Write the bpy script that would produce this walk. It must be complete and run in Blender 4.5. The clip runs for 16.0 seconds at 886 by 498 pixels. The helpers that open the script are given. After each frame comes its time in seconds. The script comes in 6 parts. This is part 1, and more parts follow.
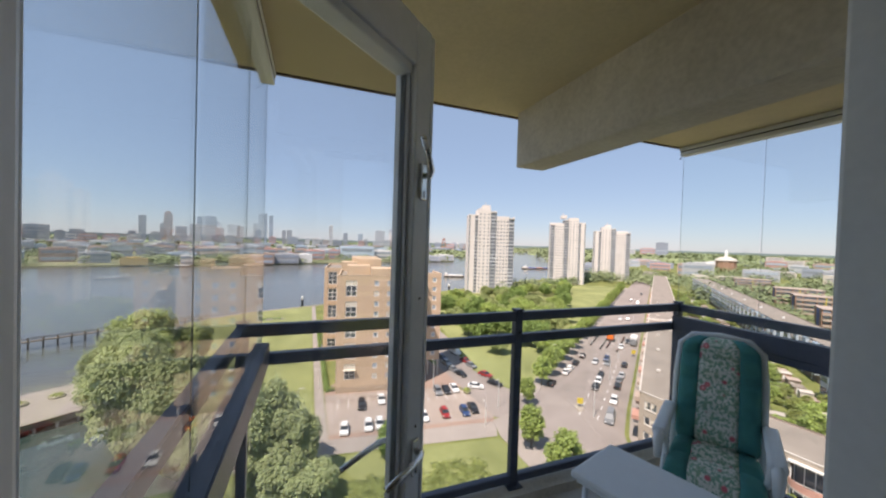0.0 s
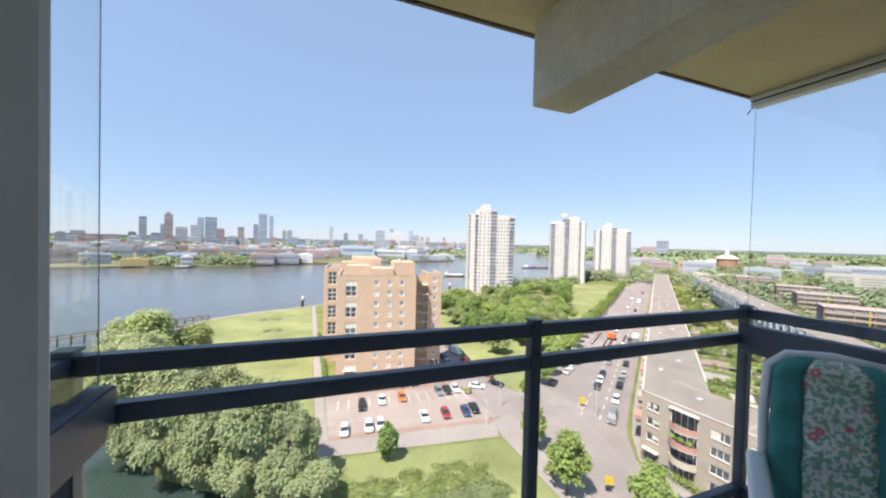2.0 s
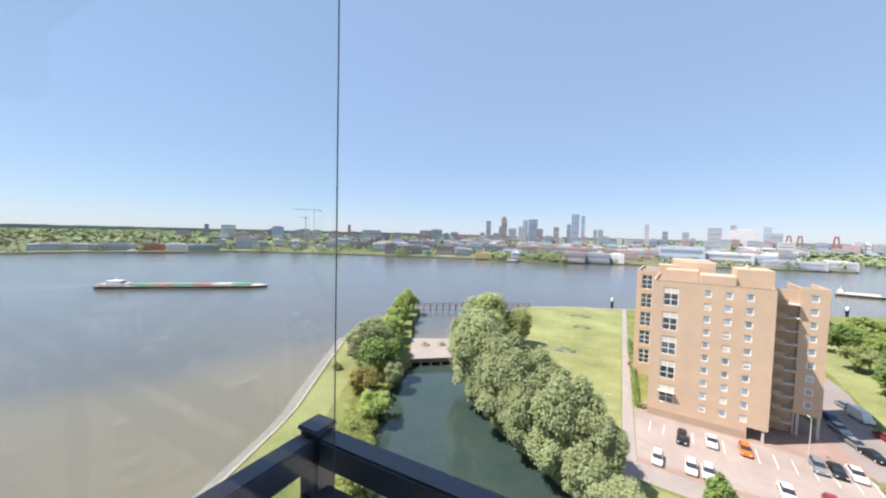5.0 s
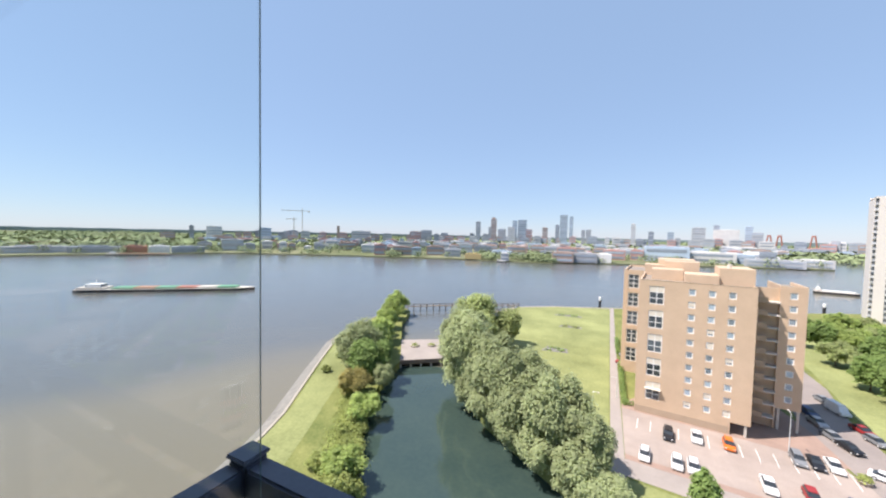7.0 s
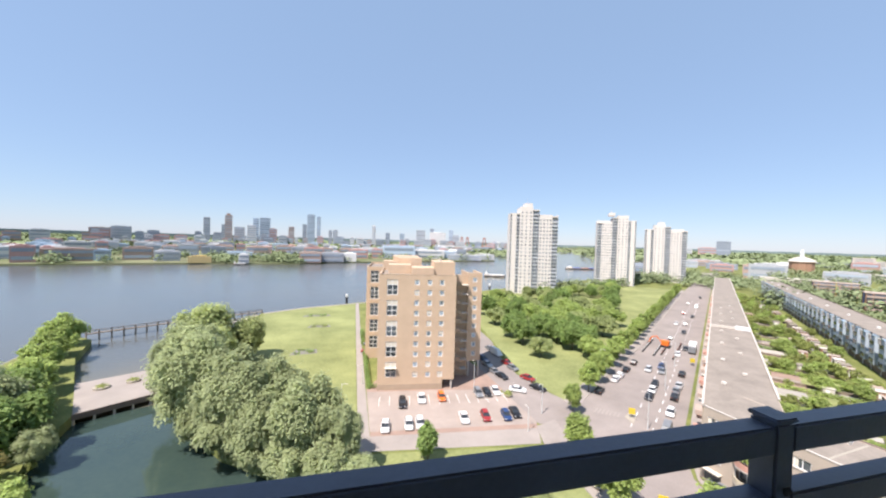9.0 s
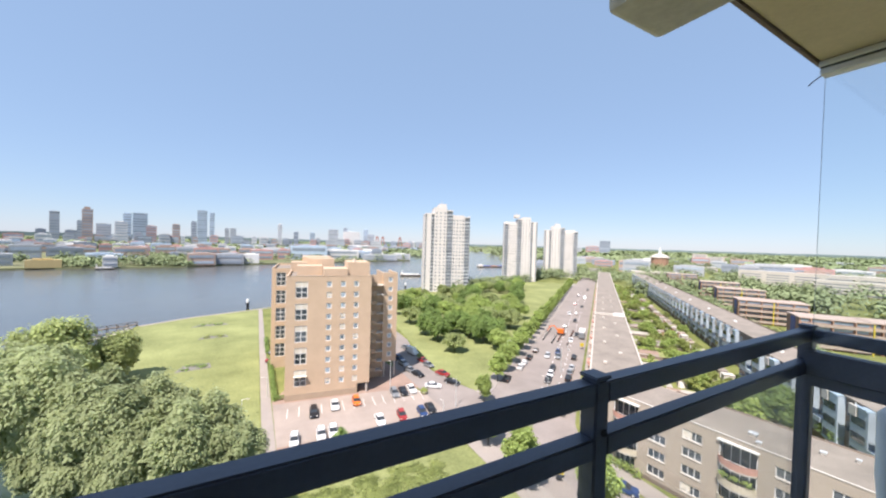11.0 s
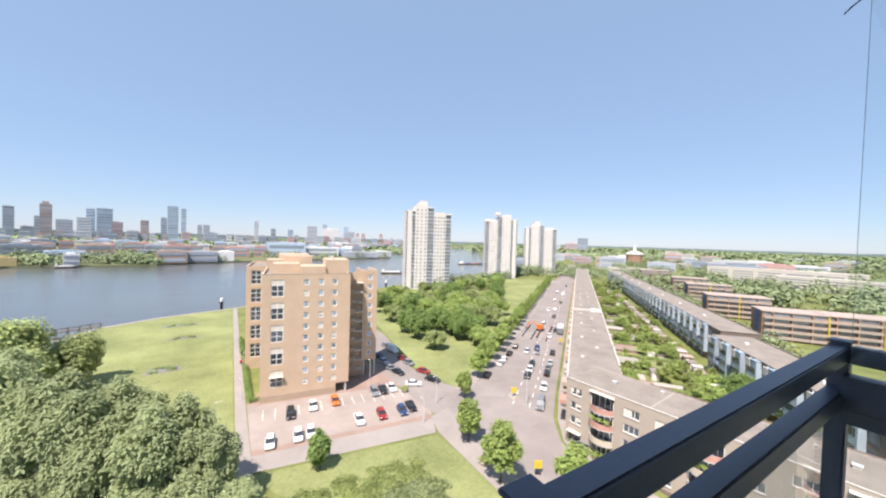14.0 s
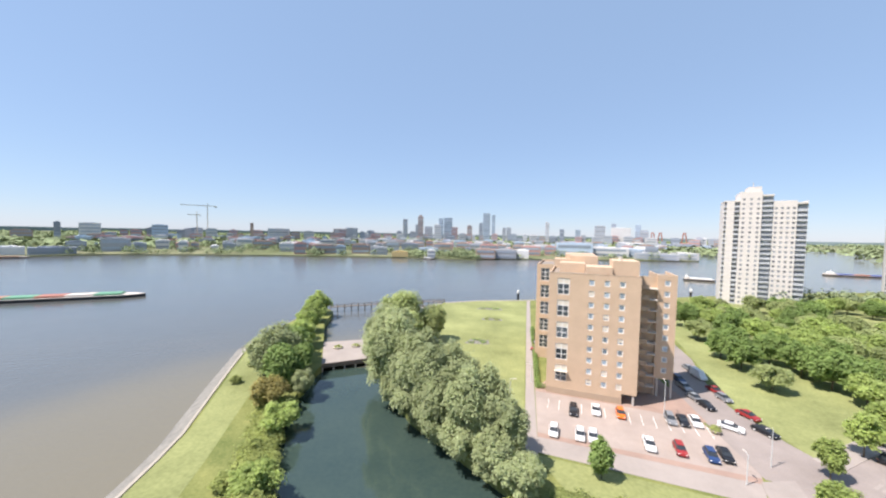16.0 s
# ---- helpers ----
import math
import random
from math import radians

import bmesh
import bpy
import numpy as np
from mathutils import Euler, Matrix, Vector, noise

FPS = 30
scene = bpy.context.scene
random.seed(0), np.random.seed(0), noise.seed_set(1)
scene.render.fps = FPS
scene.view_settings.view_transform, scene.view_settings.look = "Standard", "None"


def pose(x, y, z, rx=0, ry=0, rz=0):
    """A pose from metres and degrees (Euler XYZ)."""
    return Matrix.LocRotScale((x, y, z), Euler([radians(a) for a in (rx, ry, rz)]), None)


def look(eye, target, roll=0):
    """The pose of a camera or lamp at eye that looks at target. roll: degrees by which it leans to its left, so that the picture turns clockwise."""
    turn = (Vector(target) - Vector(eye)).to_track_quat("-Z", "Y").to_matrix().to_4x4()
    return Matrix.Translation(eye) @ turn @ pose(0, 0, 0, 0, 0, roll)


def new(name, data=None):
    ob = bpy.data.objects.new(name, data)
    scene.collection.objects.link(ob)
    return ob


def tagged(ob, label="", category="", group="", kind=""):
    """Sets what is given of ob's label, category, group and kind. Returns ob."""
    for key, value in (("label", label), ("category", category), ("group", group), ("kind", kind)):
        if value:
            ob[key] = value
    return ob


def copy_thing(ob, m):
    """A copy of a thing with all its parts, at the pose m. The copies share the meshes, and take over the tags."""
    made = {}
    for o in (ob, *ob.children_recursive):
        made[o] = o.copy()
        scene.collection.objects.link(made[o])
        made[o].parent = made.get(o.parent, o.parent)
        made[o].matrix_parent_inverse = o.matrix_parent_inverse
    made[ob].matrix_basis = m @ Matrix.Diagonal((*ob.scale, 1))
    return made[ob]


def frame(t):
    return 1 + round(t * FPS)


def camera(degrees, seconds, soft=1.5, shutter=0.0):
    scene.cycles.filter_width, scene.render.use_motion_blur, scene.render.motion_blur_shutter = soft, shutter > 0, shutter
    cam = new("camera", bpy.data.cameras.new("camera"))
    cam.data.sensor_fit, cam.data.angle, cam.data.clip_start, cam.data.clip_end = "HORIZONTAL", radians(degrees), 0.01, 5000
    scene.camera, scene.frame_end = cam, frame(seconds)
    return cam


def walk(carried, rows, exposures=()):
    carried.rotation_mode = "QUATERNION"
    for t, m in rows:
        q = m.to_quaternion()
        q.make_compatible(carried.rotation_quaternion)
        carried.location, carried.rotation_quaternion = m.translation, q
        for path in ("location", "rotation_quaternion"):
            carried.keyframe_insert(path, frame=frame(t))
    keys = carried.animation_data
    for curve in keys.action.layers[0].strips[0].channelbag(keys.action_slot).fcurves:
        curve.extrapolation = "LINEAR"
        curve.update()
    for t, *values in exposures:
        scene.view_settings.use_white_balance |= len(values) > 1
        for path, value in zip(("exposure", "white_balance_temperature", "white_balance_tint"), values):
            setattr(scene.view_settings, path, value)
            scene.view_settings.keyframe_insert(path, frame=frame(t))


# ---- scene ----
cam = camera(104.5, 16.0, soft=2.2)
EXPOSURES = [(0, 0.7, 7000, 21), (0.4, 0.92, 6550, 17), (1.4, 1.0, 6500, 17), (2.6, 0.92, 6500, 17), (16, 0.89, 6500, 17)]
PATH = [
    (0, (-0.321, -0.030, 1.508), (0.394, 1.837, 1.472), 1.8),
    (0.5, (-0.241, 0.087, 1.507), (0.497, 1.945, 1.466), 1.7),
    (1, (-0.145, 0.230, 1.492), (0.609, 2.082, 1.451), 1.6),
    (1.5, (-0.075, 0.361, 1.438), (0.679, 2.213, 1.397), 1.5),
    (2, (-0.012, 0.552, 1.43), (0.701, 2.420, 1.391), 1.5),
    (2.5, (0.016, 0.690, 1.432), (0.501, 2.629, 1.388), 1.5),
    (3, (0.047, 0.824, 1.443), (0.174, 2.820, 1.386), 1.5),
    (3.5, (0.052, 0.953, 1.452), (-0.284, 2.923, 1.378), 1.3),
    (4, (0.000, 1.064, 1.45), (-0.642, 2.957, 1.368), 1.4),
    (4.5, (-0.050, 1.152, 1.479), (-0.891, 2.964, 1.391), 1.3),
    (4.7, (-0.071, 1.191, 1.497), (-0.980, 2.970, 1.405), 1.6),
    (6.8, (-0.021, 1.314, 1.542), (-0.992, 3.061, 1.457), 1.1),
    (7, (0.003, 1.308, 1.545), (-0.877, 3.102, 1.461), 1.2),
    (7.5, (0.054, 1.295, 1.533), (-0.459, 3.226, 1.459), 1.3),
    (8, (0.040, 1.277, 1.518), (-0.028, 3.275, 1.458), 1.6),
    (8.5, (0.046, 1.255, 1.484), (0.341, 3.232, 1.433), 1.6),
    (9, (0.042, 1.235, 1.445), (0.534, 3.173, 1.398), 1.7),
    (9.5, (0.038, 1.177, 1.446), (0.691, 3.067, 1.404), 1.8),
    (10, (0.060, 1.154, 1.446), (0.856, 2.988, 1.410), 1.7),
    (12.5, (0.168, 1.167, 1.430), (1.172, 2.896, 1.388), 1.7),
    (13, (0.234, 1.238, 1.427), (1.261, 2.953, 1.384), 1.6),
    (13.5, (0.365, 1.332, 1.407), (1.411, 3.035, 1.363), 1.6),
    (14, (0.550, 1.449, 1.41), (1.591, 3.156, 1.362), 1.7),
    (14.5, (0.700, 1.635, 1.393), (1.652, 3.393, 1.345), 1.7),
    (15, (0.780, 1.655, 1.383), (1.458, 3.535, 1.326), 1.7),
    (15.5, (0.850, 1.660, 1.405), (0.991, 3.653, 1.33), 1.5),
    (16, (0.900, 1.660, 1.434), (0.415, 3.599, 1.345), 1.1),
]
walk(cam, [(t, look(eye, target, roll)) for t, eye, target, roll in PATH], EXPOSURES)

# ---- world, sun, exposure ----
SUN_TOWARDS = Vector((0.80, 0.52, -1.62)).normalized()
world = bpy.data.worlds.new("world")
scene.world = world
world.use_nodes = True
wn = world.node_tree.nodes
sky = wn.new("ShaderNodeTexSky")
sky.sky_type = "NISHITA"
sky.sun_disc = False
sky.sun_elevation = math.asin(-SUN_TOWARDS.z)
sky.sun_rotation = math.atan2(-SUN_TOWARDS.x, -SUN_TOWARDS.y)
sky.altitude = 40
sky.air_density, sky.dust_density, sky.ozone_density = 1.0, 0.1, 1.9
wn["Background"].inputs["Strength"].default_value = 0.097
haze = wn.new("ShaderNodeMix")  # a thin even haze evens out the clear sky
haze.data_type = "RGBA"
haze.inputs["Factor"].default_value = 0.68
haze.inputs[7].default_value = (2.12, 3.2, 4.62, 1)
world.node_tree.links.new(sky.outputs["Color"], haze.inputs[6])
world.node_tree.links.new(haze.outputs[2], wn["Background"].inputs["Color"])
sun_data = bpy.data.lights.new("sun", "SUN")
sun_data.energy, sun_data.angle, sun_data.color = 4.3, radians(0.53), (1.0, 0.95, 0.87)
sun = new("sun", sun_data)
sun.matrix_world = look((-40, -30, 80), Vector((-40, -30, 80)) + SUN_TOWARDS)

GROUND, WATER = -38.6, -40.8

# ---- materials ----


def mat(name, color, rough=0.7, var=0.18, scale=3.0, fine=40.0, bump=0.15, metal=0.0, spec=0.5, tint=None, by_object=0.0, by_island=0.0, dist=0.02):
    """A procedural surface: colour broken up at two scales, fine relief, worn gloss."""
    m = bpy.data.materials.new(name)
    m.use_nodes = True
    n, l = m.node_tree.nodes, m.node_tree.links
    b = n["Principled BSDF"]
    b.inputs["Metallic"].default_value = metal
    b.inputs["Specular IOR Level"].default_value = spec
    tc = n.new("ShaderNodeTexCoord")
    big, small = n.new("ShaderNodeTexNoise"), n.new("ShaderNodeTexNoise")
    big.inputs["Scale"].default_value, small.inputs["Scale"].default_value = scale, fine
    big.inputs["Detail"].default_value, small.inputs["Detail"].default_value = 4, 3
    big.inputs["Roughness"].default_value = 0.65
    for t in (big, small):
        l.new(tc.outputs["Object"], t.inputs["Vector"])
    add = n.new("ShaderNodeMath")
    add.operation = "MULTIPLY_ADD"
    l.new(small.outputs["Fac"], add.inputs[0])
    add.inputs[1].default_value = 0.45
    l.new(big.outputs["Fac"], add.inputs[2])
    ramp = n.new("ShaderNodeMapRange")
    ramp.inputs["From Min"].default_value, ramp.inputs["From Max"].default_value = 0.42, 1.02
    l.new(add.outputs[0], ramp.inputs["Value"])
    mix = n.new("ShaderNodeMix")
    mix.data_type = "RGBA"
    dark = [c * (1 - var) for c in color]
    light = [min(1, c * (1 + var)) for c in (tint or color)]
    mix.inputs[6].default_value, mix.inputs[7].default_value = (*dark, 1), (*light, 1)
    l.new(ramp.outputs["Result"], mix.inputs["Factor"])
    out = mix.outputs[2]
    for amount, node, sock in ((by_object, "ShaderNodeObjectInfo", "Random"), (by_island, "ShaderNodeNewGeometry", "Random Per Island")):
        if amount:
            src, hsv, mr = n.new(node), n.new("ShaderNodeHueSaturation"), n.new("ShaderNodeMapRange")
            l.new(src.outputs[sock], mr.inputs["Value"])
            mr.inputs["To Min"].default_value, mr.inputs["To Max"].default_value = 1 - amount, 1 + amount
            l.new(mr.outputs["Result"], hsv.inputs["Value"])
            l.new(out, hsv.inputs["Color"])
            out = hsv.outputs["Color"]
    l.new(out, b.inputs["Base Color"])
    rr = n.new("ShaderNodeMapRange")
    rr.inputs["To Min"].default_value, rr.inputs["To Max"].default_value = max(0.02, rough - 0.1), min(1, rough + 0.1)
    l.new(big.outputs["Fac"], rr.inputs["Value"])
    l.new(rr.outputs["Result"], b.inputs["Roughness"])
    if bump:
        bp = n.new("ShaderNodeBump")
        bp.inputs["Strength"].default_value, bp.inputs["Distance"].default_value = bump, dist
        l.new(add.outputs[0], bp.inputs["Height"])
        l.new(bp.outputs["Normal"], b.inputs["Normal"])
    return m


def leaf_mat(name, color, tint, mottle=0.16):
    m = mat(name, color, rough=0.55, var=0.3, scale=0.35, fine=6, bump=0, tint=tint, by_object=0.12, by_island=mottle, spec=0.15)
    n, l = m.node_tree.nodes, m.node_tree.links
    b, o = n["Principled BSDF"], n["Material Output"]
    tr, mx = n.new("ShaderNodeBsdfTranslucent"), n.new("ShaderNodeMixShader")
    l.new(b.inputs["Base Color"].links[0].from_socket, tr.inputs["Color"])
    mx.inputs["Fac"].default_value = 0.48
    l.new(b.outputs[0], mx.inputs[1])
    l.new(tr.outputs[0], mx.inputs[2])
    l.new(mx.outputs[0], o.inputs["Surface"])
    return m


def glass_mat(name, tint=(0.975, 0.99, 0.985), gloss=0.02, film=0.035):
    """Thin clear sheet: straight through, with a mirror film by Fresnel."""
    m = bpy.data.materials.new(name)
    m.use_nodes = True
    n, l = m.node_tree.nodes, m.node_tree.links
    n.remove(n["Principled BSDF"])
    t, g, f, mx = n.new("ShaderNodeBsdfTransparent"), n.new("ShaderNodeBsdfGlossy"), n.new("ShaderNodeLayerWeight"), n.new("ShaderNodeMixShader")
    t.inputs["Color"].default_value = (*tint, 1)
    f.inputs["Blend"].default_value = 0.5
    g.inputs["Roughness"].default_value = gloss
    pw, sc = n.new("ShaderNodeMath"), n.new("ShaderNodeMath")
    pw.operation, sc.operation = "POWER", "MULTIPLY_ADD"
    pw.inputs[1].default_value, sc.inputs[1].default_value, sc.inputs[2].default_value = 5.0, 0.8, film
    l.new(f.outputs["Facing"], pw.inputs[0])
    l.new(pw.outputs[0], sc.inputs[0])
    l.new(sc.outputs[0], mx.inputs["Fac"])
    l.new(t.outputs[0], mx.inputs[1])
    l.new(g.outputs[0], mx.inputs[2])
    l.new(mx.outputs[0], n["Material Output"].inputs["Surface"])
    return m


def water_mat(name, shallow, deep, rough, wave, scale):
    m = mat(name, deep, rough=rough, var=0.05, scale=scale, fine=1.2, bump=0, tint=shallow, spec=0.5)
    n, l = m.node_tree.nodes, m.node_tree.links
    b = n["Principled BSDF"]
    for link in list(b.inputs["Roughness"].links):
        l.remove(link)
    b.inputs["Roughness"].default_value = rough
    tc, w1, w2 = n.new("ShaderNodeTexCoord"), n.new("ShaderNodeTexNoise"), n.new("ShaderNodeTexNoise")
    w1.inputs["Scale"].default_value, w2.inputs["Scale"].default_value = 0.55, 0.06
    w1.inputs["Detail"].default_value = 5
    add, bp = n.new("ShaderNodeMath"), n.new("ShaderNodeBump")
    for w in (w1, w2):
        l.new(tc.outputs["Object"], w.inputs["Vector"])
    l.new(w1.outputs["Fac"], add.inputs[0])
    l.new(w2.outputs["Fac"], add.inputs[1])
    l.new(add.outputs[0], bp.inputs["Height"])
    bp.inputs["Strength"].default_value, bp.inputs["Distance"].default_value = 1.0, wave
    l.new(bp.outputs["Normal"], b.inputs["Normal"])
    return m


M_RAIL = mat("navy_painted_steel", (0.072, 0.086, 0.125), rough=0.4, var=0.2, scale=6, fine=90, bump=0.05, by_object=0.1)
M_CONC = mat("weathered_concrete", (0.52, 0.47, 0.39), rough=0.9, var=0.22, scale=2.2, fine=55, bump=0.35, tint=(0.57, 0.53, 0.45), dist=0.01)
M_SLAB = mat("painted_concrete_ceiling", (0.58, 0.48, 0.32), rough=0.9, var=0.15, scale=1.6, fine=70, bump=0.25, dist=0.008)
M_TRACK = mat("aluminium_track", (0.62, 0.63, 0.62), rough=0.45, var=0.08, scale=5, fine=80, bump=0.03, metal=0.2)
M_DOORFRAME = mat("grey_white_door_paint", (0.8, 0.81, 0.82), rough=0.4, var=0.07, scale=4, fine=60, bump=0.05)
M_CHROME = mat("brushed_metal_handle", (0.75, 0.74, 0.7), rough=0.25, var=0.08, scale=20, fine=200, bump=0.02, metal=0.9)
M_GASKET = mat("black_rubber", (0.02, 0.02, 0.022), rough=0.7, var=0.2, bump=0.05)
M_SEAL = mat("grey_glazing_seal", (0.14, 0.15, 0.16), rough=0.6, var=0.15, bump=0.05)
M_GLASS = glass_mat("clear_glass")
M_DOORGLASS = glass_mat("double_door_glass", (0.985, 0.99, 0.992), film=0.022)
M_GLASSEDGE = mat("green_glass_edge", (0.16, 0.22, 0.24), rough=0.15, var=0.1, bump=0)
M_FLOORB = mat("balcony_concrete_floor", (0.46, 0.45, 0.43), rough=0.85, var=0.2, scale=3, fine=60, bump=0.3)
M_TEAL = mat("teal_cushion_cloth", (0.045, 0.225, 0.22), rough=0.92, var=0.2, scale=9, fine=260, bump=0.3, dist=0.004)
M_PLASTIC = mat("white_plastic", (0.72, 0.76, 0.78), rough=0.42, var=0.05, scale=5, fine=70, bump=0.03)
M_WALLP = mat("white_plaster", (0.7, 0.69, 0.66), rough=0.85, var=0.06, scale=2, fine=80, bump=0.15)
M_GRASS = mat("mown_grass", (0.18, 0.205, 0.075), rough=0.9, var=0.3, scale=0.05, fine=1.6, bump=0.3, tint=(0.25, 0.265, 0.11), spec=0.2, dist=0.2)
M_ROUGH = mat("rough_meadow", (0.1, 0.15, 0.035), rough=0.95, var=0.35, scale=0.12, fine=2.2, bump=0.5, tint=(0.2, 0.2, 0.07), spec=0.2, dist=0.3)
M_LAND = mat("distant_green_land", (0.11, 0.16, 0.05), rough=0.95, var=0.35, scale=0.004, fine=0.05, bump=0, tint=(0.2, 0.19, 0.12), spec=0.1)
M_ASPHALT = mat("worn_asphalt", (0.24, 0.205, 0.185), rough=0.9, var=0.14, scale=0.12, fine=4, bump=0.1, tint=(0.28, 0.24, 0.215))
M_PAVE = mat("pale_paving", (0.31, 0.27, 0.24), rough=0.9, var=0.15, scale=0.2, fine=5, bump=0.1)
M_BRICKPAVE = mat("pinkish_brick_paving", (0.31, 0.255, 0.22), rough=0.9, var=0.15, scale=0.15, fine=5, bump=0.1, tint=(0.35, 0.29, 0.25))
M_REDPAVE = mat("red_brick_paving", (0.31, 0.215, 0.17), rough=0.9, var=0.18, scale=0.3, fine=5, bump=0.1)
M_KERB = mat("kerb_concrete", (0.36, 0.32, 0.26), rough=0.9, var=0.12, scale=0.8, fine=8, bump=0.1)
M_STONE = mat("basalt_bank", (0.2, 0.19, 0.165), rough=0.9, var=0.35, scale=0.6, fine=2.5, bump=0.6, dist=0.3)
M_WATER = water_mat("river_water", (0.125, 0.122, 0.106), (0.088, 0.098, 0.098), 0.16, 0.10, 0.0065)
# silt clouds the shallow water along the near bank
wnn, wll = M_WATER.node_tree.nodes, M_WATER.node_tree.links
wb = wnn["Principled BSDF"]
clear = wb.inputs["Base Color"].links[0].from_socket
wtc, off, swirl, total, fade, silt = (wnn.new("ShaderNode" + k) for k in ("TexCoord", "VectorMath", "TexNoise", "Math", "MapRange", "Mix"))
off.operation, total.operation, silt.data_type = "DOT_PRODUCT", "MULTIPLY_ADD", "RGBA"
off.inputs[1].default_value = (-1.347, 0.9, 0)
swirl.inputs["Scale"].default_value, swirl.inputs["Detail"].default_value = 0.02, 5
wll.new(wtc.outputs["Object"], off.inputs[0])
wll.new(wtc.outputs["Object"], swirl.inputs["Vector"])
wll.new(swirl.outputs["Fac"], total.inputs[0])
total.inputs[1].default_value = 70
wll.new(off.outputs["Value"], total.inputs[2])
fade.interpolation_type = "SMOOTHSTEP"
fade.inputs["From Min"].default_value, fade.inputs["From Max"].default_value = 268, 205
wll.new(total.outputs[0], fade.inputs["Value"])
wll.new(fade.outputs["Result"], silt.inputs["Factor"])
wll.new(clear, silt.inputs[6])
silt.inputs[7].default_value = (0.17, 0.152, 0.106, 1)
wll.new(silt.outputs[2], wb.inputs["Base Color"])
M_POND = water_mat("pond_water", (0.045, 0.068, 0.054), (0.028, 0.05, 0.047), 0.05, 0.012, 0.05)
M_BEIGE = mat("beige_brick", (0.55, 0.4, 0.275), rough=0.9, var=0.08, scale=0.25, fine=6, bump=0.1, tint=(0.58, 0.43, 0.3))
M_BEIGEBASE = mat("grey_base_brick", (0.42, 0.32, 0.23), rough=0.9, var=0.1, scale=0.4, fine=6, bump=0.1)
M_ROOF = mat("grey_bitumen_roof", (0.23, 0.195, 0.16), rough=0.95, var=0.2, scale=0.22, fine=3, bump=0.15, tint=(0.27, 0.23, 0.19))
M_WHITEF = mat("white_window_frame", (0.78, 0.77, 0.74), rough=0.5, var=0.05, scale=1, fine=10, bump=0)
M_PANE = mat("dark_window_pane", (0.085, 0.1, 0.115), rough=0.12, var=0.3, scale=0.4, fine=3, bump=0, by_object=0.5, by_island=0.4, spec=0.8)
M_PALEPANE = mat("curtained_window_pane", (0.3, 0.37, 0.43), rough=0.15, var=0.25, scale=0.4, fine=3, bump=0, by_object=0.45, spec=0.8)
M_BLIND = mat("cream_blind", (0.66, 0.6, 0.5), rough=0.8, var=0.08, scale=0.5, fine=8, bump=0)
M_TOWER = mat("white_concrete_panels", (0.66, 0.61, 0.56), rough=0.85, var=0.06, scale=0.1, fine=1.5, bump=0)
# dark tone: painted shade in the tower loggias, and glass of small windows
M_TOWERD = mat("loggia_shade_and_panes", (0.26, 0.275, 0.29), rough=0.7, var=0.3, scale=0.3, fine=2, bump=0, by_island=0.4)
M_ROWWALL = mat("taupe_render", (0.4, 0.335, 0.27), rough=0.9, var=0.1, scale=0.3, fine=6, bump=0.1)
M_RED = mat("red_balcony_panel", (0.38, 0.15, 0.1), rough=0.6, var=0.15, scale=1, fine=8, bump=0.05)
M_SALMON = mat("salmon_balcony_panel", (0.5, 0.27, 0.21), rough=0.6, var=0.12, scale=1, fine=8, bump=0.05)
M_CREAM = mat("cream_balcony_panel", (0.55, 0.48, 0.36), rough=0.6, var=0.1, scale=1, fine=8, bump=0.05)
M_BLUEGREY = mat("blue_grey_cladding", (0.38, 0.44, 0.49), rough=0.5, var=0.2, scale=0.3, fine=3, bump=0.05, by_object=0.2)
M_DARKBRICK = mat("dark_brick", (0.2, 0.15, 0.12), rough=0.9, var=0.15, scale=0.4, fine=5, bump=0.1)
M_BROWN = mat("brown_brick", (0.36, 0.21, 0.14), rough=0.9, var=0.12, scale=0.4, fine=5, bump=0.1)
M_CONCL = mat("light_concrete", (0.55, 0.5, 0.44), rough=0.9, var=0.12, scale=0.4, fine=4, bump=0.05)
M_GALLERY = mat("pinkish_gallery_concrete", (0.42, 0.33, 0.275), rough=0.9, var=0.12, scale=0.4, fine=4, bump=0.05)
M_YELLOW = mat("yellow_panel", (0.6, 0.46, 0.04), rough=0.5, var=0.08, scale=1, fine=8, bump=0)
M_OCHRE = mat("pale_ochre_cladding", (0.58, 0.44, 0.2), rough=0.6, var=0.1, scale=0.5, fine=5, bump=0)
M_BLUEPANEL = mat("blue_panel", (0.06, 0.09, 0.3), rough=0.5, var=0.1, scale=1, fine=8, bump=0)
M_WOOD = mat("grey_timber", (0.2, 0.16, 0.12), rough=0.9, var=0.25, scale=1.5, fine=12, bump=0.3)
M_BARK = mat("tree_bark", (0.12, 0.09, 0.06), rough=0.95, var=0.3, scale=2, fine=12, bump=0.5)
M_TYRE = mat("tyre_rubber", (0.02, 0.02, 0.02), rough=0.8, var=0.2, bump=0)
M_CARGLASS = mat("car_glass", (0.025, 0.03, 0.035), rough=0.3, var=0.1, bump=0, spec=0.8)
M_WILLOW = leaf_mat("willow_leaves", (0.355, 0.405, 0.2), (0.435, 0.485, 0.265), 0.1)
M_LEAF = leaf_mat("park_leaves", (0.29, 0.38, 0.11), (0.43, 0.52, 0.17))
M_LEAFD = leaf_mat("dark_leaves", (0.2, 0.29, 0.09), (0.29, 0.39, 0.13))
M_LEAFY = leaf_mat("olive_leaves", (0.28, 0.33, 0.1), (0.39, 0.43, 0.15))
M_WEED = leaf_mat("yellowish_weeds", (0.29, 0.36, 0.12), (0.4, 0.44, 0.17))
